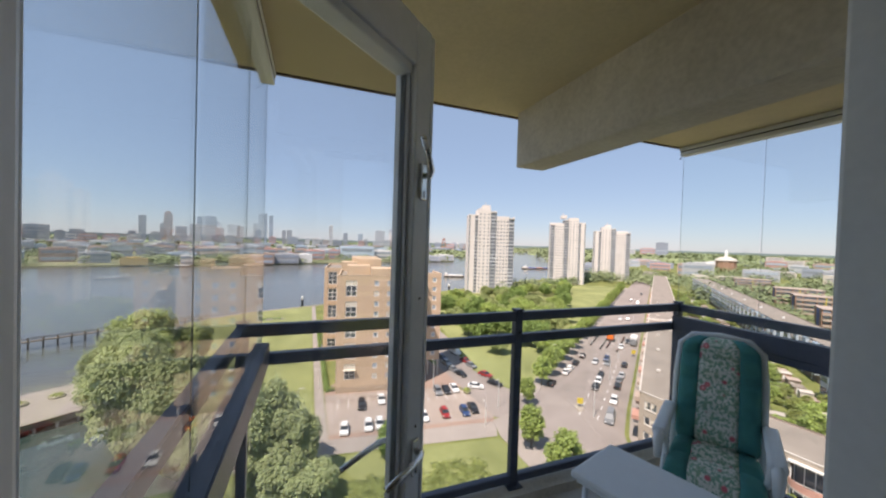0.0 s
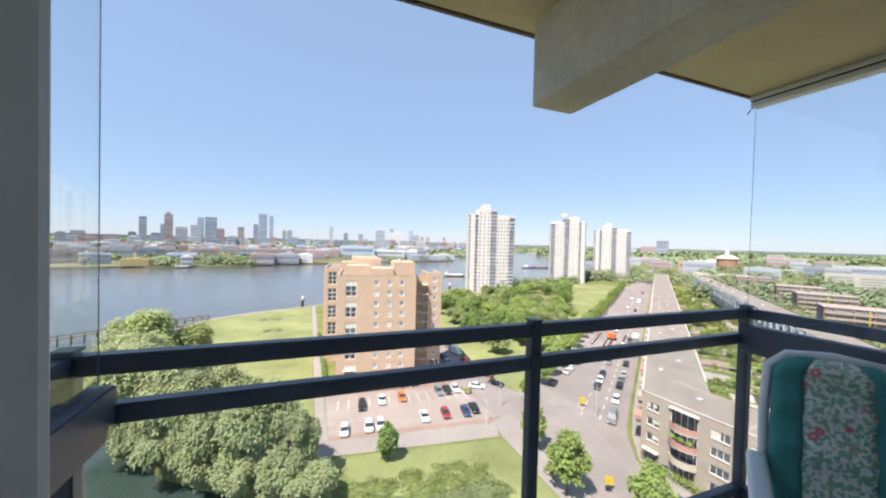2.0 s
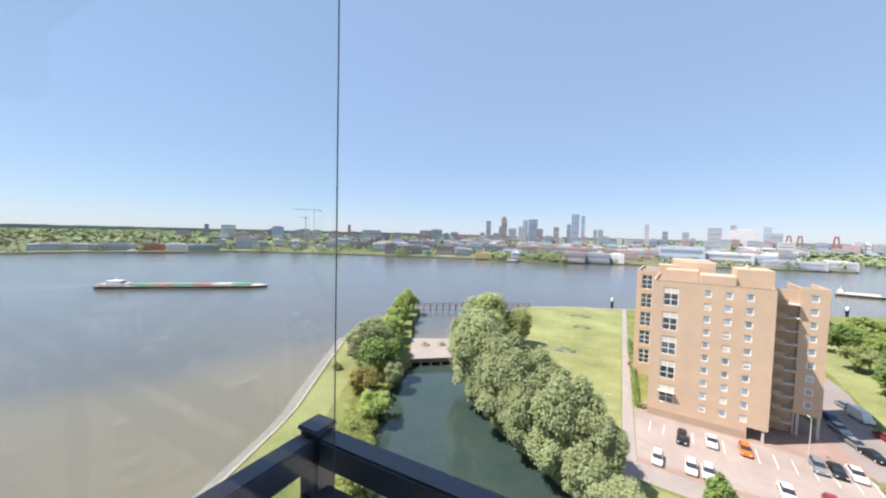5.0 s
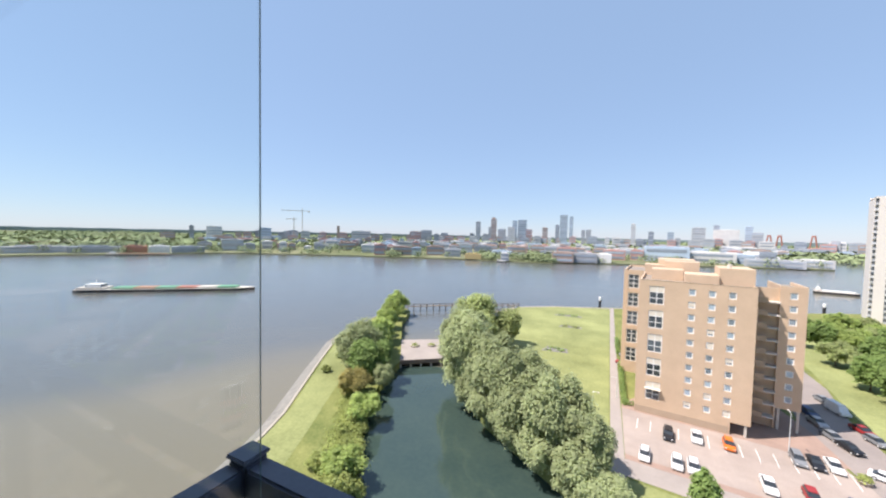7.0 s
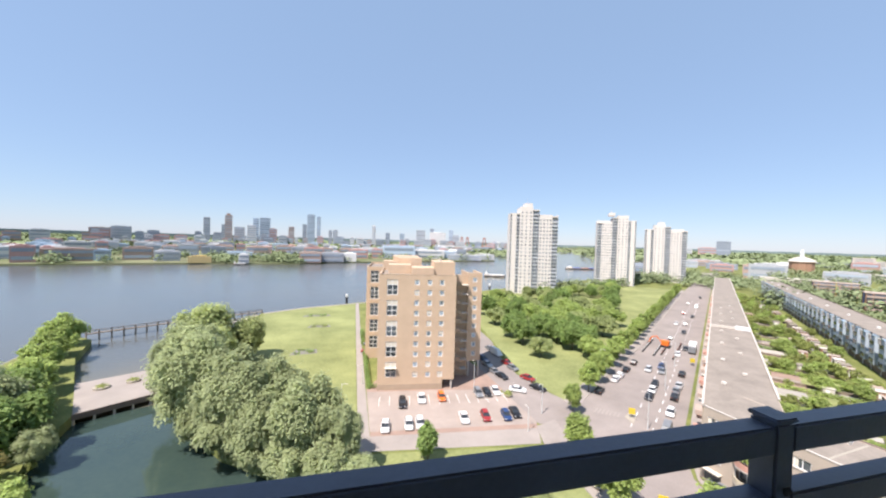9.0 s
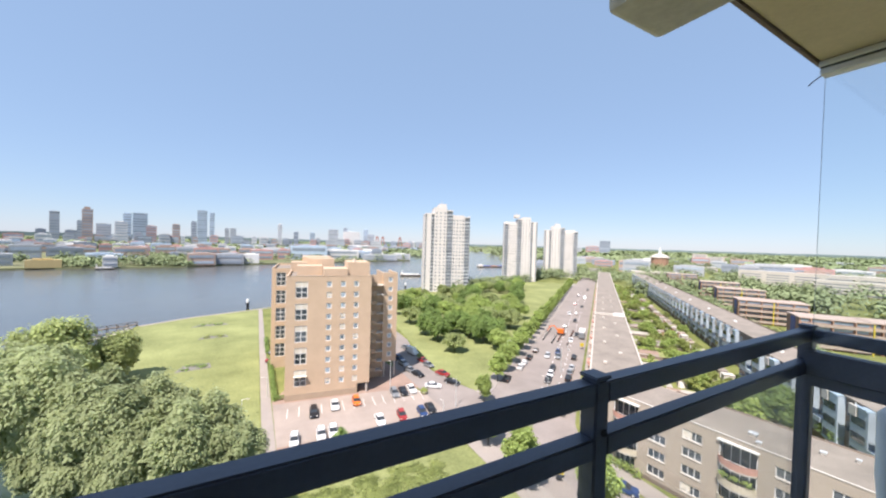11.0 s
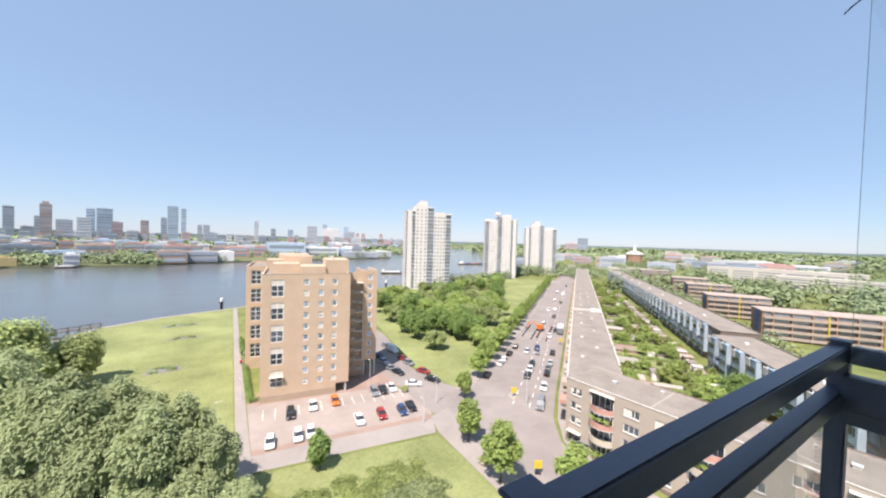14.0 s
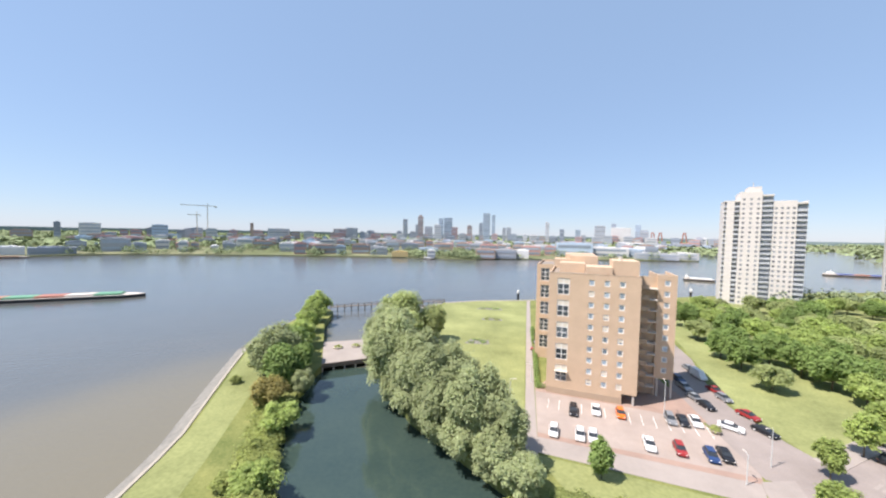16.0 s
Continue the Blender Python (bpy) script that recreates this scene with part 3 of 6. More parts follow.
DOOR_W, DOOR_H = 0.660, 1.88
door = thing("door", "glazed balcony door in grey-white paint standing open", "door", m=pose(-0.60, 0.252, 0.07, 0, 0, 41.8))
for nm, a in {"stile": (0.603, DOOR_W, -0.026, 0.026, 0, DOOR_H), "stile_hinge": (0, 0.085, -0.026, 0.026, 0, DOOR_H), "top_stile": (0.085, 0.603, -0.0255, 0.0255, DOOR_H - 0.09, DOOR_H), "bottom_stile": (0.085, 0.603, -0.0255, 0.0255, 0, 0.14)}.items():
    part("stile" if "hinge" in nm else nm, box_bm(*a, bevel=0.005), M_DOORFRAME, door)
part("rebate_lip", box_bm(DOOR_W + 0.0005, DOOR_W + 0.014, -0.026, 0.006, 0.004, DOOR_H - 0.004, bevel=0.003), M_DOORFRAME, door)
for nm, a in {"glazing_bead": (0.5955, 0.6025, -0.0125, 0.0125, 0.14, DOOR_H - 0.09), "bead_two": (0.0855, 0.10, -0.02, 0.02, 0.14, DOOR_H - 0.09), "bead_three": (0.10, 0.5955, -0.02, 0.02, DOOR_H - 0.108, DOOR_H - 0.0905), "bead_four": (0.10, 0.5955, -0.02, 0.02, 0.1405, 0.156)}.items():
    part("glazing_bead", box_bm(*a, bevel=0.004), M_DOORFRAME, door)
part("gasket", box_bm(0.5938, 0.5953, -0.006, 0.006, 0.157, DOOR_H - 0.109), M_SEAL, door)
for y in (-0.007, 0.007):
    p = part("pane", box_bm(0.10, 0.5935, y - 0.002, y + 0.002, 0.156, DOOR_H - 0.108), M_DOORGLASS, door)
    p.visible_shadow = False


def lever(z, side, tilt, length=0.13, x=0.632):
    """A door lever with its plate on one face of the leaf."""
    s = side
    h = part("handle_plate", box_bm(x - 0.011, x + 0.011, s * 0.027 if s > 0 else -0.033, 0.033 if s > 0 else s * 0.027, z - 0.05, z + 0.025, bevel=0.003), M_CHROME, door, "brushed metal handle plate")
    bm = bmesh.new()
    dx, dz = -math.cos(tilt) * length, math.sin(tilt) * length
    tube(bm, [(x, s * 0.032, z), (x, s * 0.046, z), (x + dx * 0.12, s * 0.052, z + dz * 0.12), (x + dx * 0.5, s * 0.054, z + dz * 0.5), (x + dx, s * 0.052, z + dz)], [0.0065, 0.0065, 0.007, 0.006, 0.0055], 10)
    part("lever", bm, M_CHROME, h, "curved metal lever", smooth=True)
    for k in (-0.035, -0.042):
        part("screw", tube(bmesh.new(), [(x, s * 0.0335, z + k), (x, s * 0.0345, z + k)], 0.003, 8), M_GASKET, h)


lever(1.0, 1, 0.05)
lever(1.0, -1, 0.05)
lever(1.575, -1, 1.0, 0.08)
for z in (0.55, 1.05, 1.32):
    part("screw", tube(bmesh.new(), [(DOOR_W - 0.024, -0.0265, z), (DOOR_W - 0.024, -0.0275, z)], 0.003, 8), M_GASKET, door)
for z in (0.2, 0.93, 1.65):
    part("hinge", tube(bmesh.new(), [(-0.006, -0.03, z), (-0.006, -0.03, z + 0.09)], 0.008, 10), M_CHROME, door)

# ---- trees ----


def leaf_mesh(name, blobs, count, size, material, seed, droop=0.0, flat=1.0):
    """Many small folded leaf clumps over lumpy blobs (centre, radii)."""
    rng = np.random.default_rng(seed)
    area = np.array([max(r[0] * r[1] + r[2] * r[0], 0.1) for _, r in blobs])
    pick = rng.choice(len(blobs), count, p=area / area.sum())
    cen, rad = np.array([b[0] for b in blobs])[pick], np.array([b[1] for b in blobs])[pick]
    d = rng.normal(size=(count, 3))
    d /= np.linalg.norm(d, axis=1)[:, None]
    d[:, 2] = np.where(d[:, 2] < -0.55, -d[:, 2], d[:, 2])
    shell = (0.32 + 1.02 * rng.random(count) ** 0.8)[:, None]
    shell += ((rng.random(count) < 0.18) * rng.random(count) * 0.5)[:, None]
    pos = cen + d * rad * shell
    nrm = d + rng.normal(scale=0.38, size=d.shape)
    nrm[:, 2] += 0.95
    nrm /= np.linalg.norm(nrm, axis=1)[:, None]
    up = np.tile([0.0, 0.0, 1.0], (count, 1)) + rng.normal(scale=0.6 * (1 - droop) + 0.15, size=d.shape)
    a = np.cross(up, nrm)
    a /= np.linalg.norm(a, axis=1)[:, None] + 1e-9
    b = np.cross(nrm, a)
    s = (size * (0.6 + 0.8 * rng.random(count)))[:, None]
    la, lb = s * 0.5 * (0.75 if droop else 1.0), s * (0.5 + 0.5 * droop)
    v = np.stack([pos - b * lb, pos + a * la + nrm * s * 0.12, pos + b * lb * flat, pos - a * la + nrm * s * 0.12], 1).reshape(-1, 3)
    i = np.arange(count) * 4
    f = np.concatenate([np.stack([i, i + 1, i + 2], 1), np.stack([i, i + 2, i + 3], 1)])
    me = bpy.data.meshes.new(name)
    me.from_pydata(v.tolist(), [], f.tolist())
    me.materials.append(material)
    return me


def crown_blobs(rng, h0, h1, rx, ry, n, r=0.34):
    """Lumps that fill an uneven crown between heights h0 and h1."""
    out = []
    for _ in range(n):
        d = Vector((rng.gauss(0, 1), rng.gauss(0, 1), rng.gauss(0, 1))).normalized() * (rng.random() ** 0.4)
        k = r * (0.55 + 0.75 * rng.random())
        c = (d.x * rx * (1 - k * 0.5), d.y * ry * (1 - k * 0.5), (h0 + h1) / 2 + d.z * (h1 - h0) / 2 * (1 - k * 0.5))
        out.append((c, (rx * k, ry * k, (h1 - h0) / 2 * k * 1.05)))
    return out


def make_tree(name, label, height, spread, leaves, size, material, seed, trunk=0.18, bare=0.28, droop=0.0, lumps=14, category="tree", group="", lean=(0, 0)):
    rng = random.Random(seed)
    t = thing(name, label, category, group)
    bm = bmesh.new()
    top = height * 0.8
    path = [(lean[0] * k * k * height * 0.12 + rng.uniform(-0.1, 0.1) * k, lean[1] * k * k * height * 0.12 + rng.uniform(-0.1, 0.1) * k, top * k) for k in (0, 0.1, 0.3, 0.55, 0.8, 1)]
    tube(bm, path, [trunk * 1.35, trunk, trunk * 0.85, trunk * 0.6, trunk * 0.35, trunk * 0.12], 7)
    for _ in range(7):
        k = rng.uniform(bare + 0.05, 0.8)
        a = rng.uniform(0, math.tau)
        p = Vector(path[2]).lerp(Vector(path[4]), k)
        p.z = top * k
        e = p + Vector((math.cos(a), math.sin(a), rng.uniform(0.3, 0.9))) * spread * rng.uniform(0.4, 0.7)
        tube(bm, [p, p.lerp(e, 0.5) + Vector((0, 0, 0.2)), e], [trunk * 0.4, trunk * 0.25, trunk * 0.08], 5)
    part("trunk", bm, M_BARK, t)
    blobs = crown_blobs(rng, height * bare, height, spread, spread * rng.uniform(0.85, 1.1), lumps * 4, 0.26)
    piece("crown", leaf_mesh("crown", blobs, leaves, size, material, seed, droop), t)
    return t


def scatter(proto, spots):
    """Stands copies of a tree at (x, y, scale, turn); the first spot takes the tree itself."""
    for i, (x, y, s, rz) in enumerate(spots):
        m = Matrix.LocRotScale((x, y, GROUND), Euler((0, 0, rz)), (s, s, s))
        if i == 0:
            proto.matrix_basis = m
        else:
            c = copy_thing(proto, Matrix.Identity(4))
            c.matrix_basis = m


rnd = random.Random(5)
W = "large silvery green willow on the pond bank"
scatter(make_tree("willow_tree", W, 16.5, 5.9, 44000, 0.34, M_WILLOW, 11, 0.32, 0.05, 0.7, 15, group="willows on the pond bank"), [(-30.0, 79.6, 1.25, 0.3), (-15.3, 68.0, 1.1, 2.2), (-36.5, 91.1, 1.21, 4.0)])
scatter(make_tree("willow_tree", W, 15.5, 5.6, 42000, 0.34, M_WILLOW, 12, 0.3, 0.03, 0.7, 14, group="willows on the pond bank"), [(-22.3, 73.5, 1.19, 1.0), (-7.5, 63.7, 1.05, 0.2), (-2.8, 59.3, 0.8, 3.0), (-32.4, 85.1, 1.3, 5.0)])
scatter(make_tree("willow_tree", "low silvery willow overhanging the pond", 7.0, 3.8, 12000, 0.32, M_WILLOW, 27, 0.16, 0.02, 0.7, 12, group="willows on the pond bank"), [(-9.5, 61.0, 1.0, 0), (-15.5, 65.2, 1.05, 1), (-22.0, 69.8, 1.1, 2), (-29.0, 76.5, 1.0, 3), (-4.0, 57.4, 1.0, 4), (0.8, 54.6, 0.85, 5)])
scatter(make_tree("poplar_tree", "tall rounded green poplar at the edge of the lawn", 17.0, 7.0, 17000, 0.7, M_POPLAR, 13, 0.4, 0.08, 0.2, 20), [(-43.6, 119.9, 1.15, 0), (-33.5, 124.3, 0.8, 2.0), (-38.8, 110.7, 0.82, 1.0)])
scatter(make_tree("alder_tree", "bushy green tree on the river spit", 8.5, 4.6, 7500, 0.6, M_LEAF, 14, 0.22, 0.05, 0.2, 14, group="trees on the spit"), [(-74.5, 103.0, 1.1, 0), (-84.0, 119.5, 1.0, 1), (-90.5, 134.0, 1.05, 2), (-97.0, 147.0, 1.25, 3), (-79.0, 111.0, 0.8, 4), (-70.5, 95.5, 0.95, 5)])
scatter(make_tree("alder_tree", "dark green tree on the river spit", 9.5, 5.0, 9500, 0.6, M_LEAFD, 24, 0.24, 0.05, 0.2, 14, group="trees on the spit"), [(-66.5, 88.5, 1.15, 0), (-59.5, 77.5, 1.1, 2.1)])
scatter(make_tree("willow_tree", "pale willow on the grassy spit", 13.0, 6.0, 16000, 0.5, M_WILLOW, 15, 0.28, 0.05, 0.5, 16, group="trees on the spit"), [(-66.5, 81.0, 1.05, 0), (-52.5, 74.5, 0.42, 2)])
scatter(make_tree("shrub", "rusty olive bush on the river spit", 6.5, 4.2, 6500, 0.45, M_RUSTY, 25, 0.14, 0.02, 0.0, 12, "shrub"), [(-56.0, 67.0, 1.0, 0)])
scatter(make_tree("shrub", "light green rounded bush beside the pond", 4.8, 3.8, 4500, 0.42, M_LEAF, 26, 0.12, 0.02, 0.0, 12, "shrub", "shrubs on the bank"), [(-47.6, 60.0, 1.0, 0), (-38.2, 44.0, 0.9, 2.0), (-52.0, 65.0, 0.5, 1.0)])
scatter(make_tree("shrub", "olive green shrub on the pond bank", 3.6, 2.8, 2200, 0.42, M_LEAFY, 16, 0.08, 0.02, 0.0, 10, "shrub", "shrubs on the bank"), [(-43.6, 43.2, 0.7, 0), (-46.9, 53.0, 0.5, 1), (-72.3, 74.0, 0.55, 2), (-36.0, 40.0, 0.9, 3), (-63.5, 71.5, 0.4, 1.9), (-77.0, 84.5, 0.5, 0.2), (-43.0, 50.1, 0.4, 2.2)])
conifer = make_tree("young_tree", "dense dark green young tree beside the car park", 6.6, 2.0, 4200, 0.42, M_LEAFD, 17, 0.1, 0.05, 0.2, 12)
scatter(conifer, [(13.7, 61.7, 1.0, 0)])
S = "slender street tree with a light green crown"
street_tree = make_tree("street_tree", S, 8.0, 2.5, 5000, 0.45, M_LEAF, 18, 0.12, 0.25, 0.1, 12, group="street trees")
spots = [(39.0, 43.9, 1.22, 0), (41.1, 56.0, 1.02, 1), (50.9, 71.5, 0.85, 2.0), (45.4, 34.2, 1.15, 3)]
spots += [(62.4 + 8.6 * i * 0.798, 81.0 + 8.6 * i * 0.603, 0.85 + 0.25 * rnd.random(), i * 1.3) for i in range(32)]
scatter(street_tree, spots)
park_a = make_tree("park_tree", "broad-crowned bright green park tree", 10, 5.6, 8000, 0.7, M_LEAF, 19, 0.2, 0.22, 0.0, 14, group="park trees")
park_b = make_tree("park_tree", "dark green park tree", 11, 5.0, 8000, 0.7, M_LEAFD, 20, 0.2, 0.15, 0.1, 14, group="park trees")
park_c = make_tree("park_tree", "pale green feathery park tree", 9, 5.4, 8000, 0.6, M_POPLAR, 21, 0.2, 0.2, 0.0, 12, group="park trees")


def in_poly(x, y, poly):
    hit = False
    for (x0, y0), (x1, y1) in zip(poly, poly[1:] + poly[:1]):
        if (y0 > y) != (y1 > y) and x < (x1 - x0) * (y - y0) / (y1 - y0) + x0:
            hit = not hit
    return hit


PARK = [(62.2, 100.1), (58.2, 119.3), (62.2, 152.6), (69.5, 185.7), (87.0, 211.0), (123.1, 233.1), (161.8, 238.4), (201.2, 259.3), (224.3, 259.1), (164.7, 188.9), (122.1, 141.0), (82.7, 104.7)]
GLADE = [(136.0, 170.0), (168.0, 196.7), (182.3, 219.7), (159.5, 223.6), (136.0, 200.0)]
spots = []
for _ in range(2200):
    x, y = rnd.uniform(58, 300), rnd.uniform(98, 330)
    if in_poly(x, y, PARK) and not in_poly(x, y, GLADE) and all((x - a) ** 2 + (y - b) ** 2 > 72 for a, b, *_ in spots):
        spots.append((x, y, rnd.uniform(0.72, 1.1), rnd.uniform(0, 6)))
scatter(park_a, spots[0::3])
scatter(park_b, spots[1::3])
scatter(park_c, spots[2::3])

# ---- beige block of flats ----
BW, BH = 20.5, 30.8
beige = thing("apartment_block", "ten-storey beige brick block of flats with white windows", "building", m=pose(6.2, 92.2, GROUND, 0, 0, -7.0))
TOPZ = 29.5
STOREY = 2.745
small = [(u, u + 1.25, TOPZ - STOREY * k - 1.42, TOPZ - STOREY * k) for u in (9.3, 12.72, 16.02) for k in range(10)]
large = [(2.05, 4.85, TOPZ - 5.49 * k - 4.1, TOPZ - 5.49 * k) for k in range(5)]
bm = facade(bmesh.new(), 0, BW, 2.6, BH, small + large, 0.22)
facade(bm, 0, 17.0, 0, 2.6, [], 0.2)
boxed(bm, 0, 0.3, 0.3, 22, 0, BH)
boxed(bm, BW - 0.3, BW, 0.02, 7.8, 2.6, BH)
boxed(bm, 0.3, BW - 0.3, 21.7, 22, 0, BH)
boxed(bm, 17.0, 17.3, 0.02, 8, 0, 2.6)
boxed(bm, 17.3, BW, 0.24, 7.8, 2.5, 2.64)
part("wall", bm, M_BEIGE, beige, "beige brick wall")
part("plinth", box_bm(0.0, 17.0, -0.06, -0.004, 0, 1.6), M_BEIGEBASE, beige, "greyer brick base")
part("roof", box_bm(0.3, BW - 0.3, 0.25, 21.7, BH - 0.9, BH - 0.7), M_ROOF, beige, "flat grey roof")
for a in ((8.6, 14.6, 2.4, 9.5, BH - 0.69, BH + 1.7), (14.6, BW - 0.02, 3.0, 12, BH - 0.69, BH + 3.4), (2.0, 8.5, 9.6, 16, BH - 0.69, BH + 1.9), (4.6, 12, 16.1, 21, BH - 0.69, BH + 3.6)):
    part("roof_house", box_bm(*a), M_BEIGE, beige)
for a in ((0.02, BW - 0.02, -0.04, 0.3, BH + 0.002, BH + 0.1),):
    part("coping", box_bm(*a), M_BEIGEBASE, beige)
part("vent", tube(bmesh.new(), [(16.6, 6, BH + 3.4), (16.6, 6, BH + 4.2)], 0.4, 12), M_CONCL, beige)
sm, lg = window_meshes(1.25, 1.42, 1, 1, 0.19, pane=M_PALEPANE), window_meshes(2.8, 4.1, 2, 3, 0.15)
for u0, u1, z0, z1 in small:
    put_window(beige, sm, u0, 0.1, z0)
    if rnd.random() < 0.25:
        part("blind", box_bm(u0 + 0.13, u1 - 0.13, 0.115, 0.125, z0 + rnd.uniform(0.15, 0.7), z1 - 0.13), M_BLIND, beige)
for u0, u1, z0, z1 in large:
    put_window(beige, lg, u0, 0.1, z0)
    part("panel", box_bm(u0 + 0.15, u1 - 0.15, 0.112, 0.13, z1 - 1.35, z1 - 0.15), M_BLIND, beige, "cream panel over the window")
part("awning", box_bm(1.9, 5.0, -0.9, -0.02, TOPZ - 5.49 * 4 - 1.5, TOPZ - 5.49 * 4 - 1.4), M_BLIND, beige)
for x, y in ((19.8, 0.4), (29.2, 8.6), (26.2, 8.8)):
    part("column", box_bm(x - 0.2, x + 0.2, y - 0.2, y + 0.2, 0, 2.6 if x < 20 else 4.7), M_CONCL, beige)
# stair recess with galleries, and the side wing
for k in range(10):
    z = 2.7 + STOREY * k
    part("gallery", box_bm(BW + 0.02, 25.38, 7.2, 9.18, z - 0.25, z), M_CONCL, beige)
    part("parapet", box_bm(BW + 0.02, 23.4, 7.05, 7.18, z - 0.3, z + 0.95), M_BEIGEBASE, beige)
side = [(26.9, 28.15, TOPZ - STOREY * k - 1.42, TOPZ - STOREY * k) for k in range(9)]
bm = facade(bmesh.new(), 25.4, 29.6, 4.7, BH, side, 0.22, Matrix.Translation((0, 8.4, 0)))
boxed(bm, 29.3, 29.6, 8.42, 20, 4.7, BH)
boxed(bm, 25.4, 25.7, 8.64, 20, 0, BH)
boxed(bm, 25.7, 29.3, 8.65, 20, 4.6, 4.8)
boxed(bm, BW, 25.4, 9.2, 9.5, 0, BH - 0.6)
part("wing_wall", bm, M_BEIGE, beige, "beige brick side wing on columns")
part("wing_roof", box_bm(25.7, 29.3, 8.7, 20, BH - 0.9, BH - 0.7), M_ROOF, beige)
for u0, u1, z0, z1 in side:
    put_window(beige, sm, u0, 8.5, z0)
bk = thing("apartment_block", "second beige brick block of flats behind the first", "building", m=pose(3.8, 118.1, GROUND, 0, 0, -6.6))
sb = [(u, u + 1.25, TOPZ - STOREY * k - 1.42, TOPZ - STOREY * k) for u in (6.0, 9.4) for k in range(10)]
lb = [(1.2, 4.0, TOPZ - 5.49 * k - 4.1, TOPZ - 5.49 * k) for k in range(5)]
bm = facade(bmesh.new(), 0, 19, 0, BH, sb + lb, 0.22)
boxed(bm, 0, 0.3, 0.3, 24, 0, BH), boxed(bm, 18.7, 19, 0.3, 24, 0, BH), boxed(bm, 0.3, 18.7, 23.7, 24, 0, BH)
part("wall", bm, M_BEIGE, bk, "beige brick wall")
part("roof", box_bm(0.3, 18.7, 0.3, 23.7, BH - 0.9, BH - 0.7), M_ROOF, bk)
for a in ((5.2, 11.5, 2.0, 9, BH - 0.69, BH + 1.8), (8.5, 17.5, 4.2, 14, BH - 0.69, BH + 3.4)):
    part("roof_house", box_bm(*a), M_BEIGE, bk)
for u0, u1, z0, z1 in sb:
    put_window(bk, sm, u0, 0.1, z0)
for u0, u1, z0, z1 in lb:
    put_window(bk, lg, u0, 0.1, z0)

# ---- three white towers ----


M_LOGGIA = mat("grey_loggia_panel", (0.48, 0.49, 0.5), rough=0.6, var=0.15, scale=0.1, fine=1.5, bump=0, by_island=0.2)


def tower(x, y, turn, w, h, label, mirror=False):
    """A stepped white slab tower: projecting bays, loggia columns coloured dark for shade, rows of small windows."""
    t = thing("tower_block", label, "building", "white tower blocks", m=pose(x, y, GROUND, 0, 0, turn))
    d = w * 0.62
    # bays across the front: share of the width, forward step, height step, loggia or windows
    bays = [(0.03, 0.5, -5, "log"), (0.10, 0.2, -5, "wall"), (0.07, 0.3, -5, "log"), (0.27, -0.5, 0, "win2"), (0.14, -0.2, -2, "log"), (0.27, 0.0, -6, "win3"), (0.12, 0.1, -7, "log")]
    if mirror:
        bays = bays[::-1]
    u = 0.0
    wall, log, dark, pan = bmesh.new(), bmesh.new(), bmesh.new(), bmesh.new()
    for share, step, drop, kind in bays:
        a, b, top = u * w, (u + share) * w, h + drop
        u += share
        if kind == "log":
            # solid back of the loggia, its shade painted by the dark material
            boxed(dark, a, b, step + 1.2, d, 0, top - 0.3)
            for k in range(int(top / 2.85)):
                boxed(log, a - 0.02, b + 0.02, step, step + 1.3, k * 2.85 - 0.15, k * 2.85 + 0.95)
            boxed(wall, a, b, step, d, top - 0.9, top)
        else:
            n = {"wall": 0, "win2": 3, "win3": 4}[kind]
            holes = []
            for k in range(int((top - 1) / 2.85)):
                for c in range(n):
                    cx = a + (b - a) * (c + 0.5) / n
                    holes.append((cx - 0.6, cx + 0.6, k * 2.85 + 1.0, k * 2.85 + 2.3))
            facade(wall, a, b, 0, top, holes, 0.25, Matrix.Translation((0, step, 0)))
            for q in holes:
                boxed(pan, q[0], q[1], step + 0.2, step + 0.26, q[2], q[3])
            boxed(wall, a, a + 0.2, step + 0.01, d, 0, top)
            boxed(wall, b - 0.2, b, step + 0.01, d, 0, top)
            boxed(wall, a, b, step + 0.3, d, top - 0.4, top - 0.1)
    for x0, x1 in ((-0.25, 0.0), (w, w + 0.25)):
        boxed(wall, x0, x1, 1.2, d, 0, h - 6)
    boxed(wall, 0, w, d, d + 0.3, 0, h - 4)
    boxed(wall, w * 0.3, w * 0.46, 1.0, d * 0.7, h - 0.1, h + 3.0)
    part("wall", wall, M_TOWER, t, "white concrete wall panels")
    part("loggia", dark, M_TOWERD, t, "loggia backs coloured dark for the shade inside")
    tagged(part("loggia_front", log, M_LOGGIA, t, "grey-blue loggia parapets"), kind="stuff")
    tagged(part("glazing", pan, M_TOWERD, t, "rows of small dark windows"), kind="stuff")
    part("roof", box_bm(w * 0.1, w * 0.9, 2.2, d - 0.2, h - 7.6, h - 7.2), M_ROOF, t)
    part("mast", tube(bmesh.new(), [(w * 0.36, 3, h + 3), (w * 0.36, 3, h + 6)], 0.15, 6), M_CONCL, t)
    return t


tower(119.0, 253.5, -20, 36.9, 69, "tall white stepped tower block by the river")
tower(242.0, 307, -35, 35.6, 71, "white stepped tower block beyond the park", True)
tower(331.6, 335.5, -42, 40.3, 66, "cream tower block at the far end of the park")

# ---- grey terrace along the street, with its near wing ----
ROW_H = 12.95


def row_window(parent, x, z, w, h, cols, y=0.12, cache={}):
    key = (w, h, cols)
    if key not in cache:
        cache[key] = window_meshes(w, h, cols, 1, 0.1)
    return put_window(parent, cache[key], x, y, z)


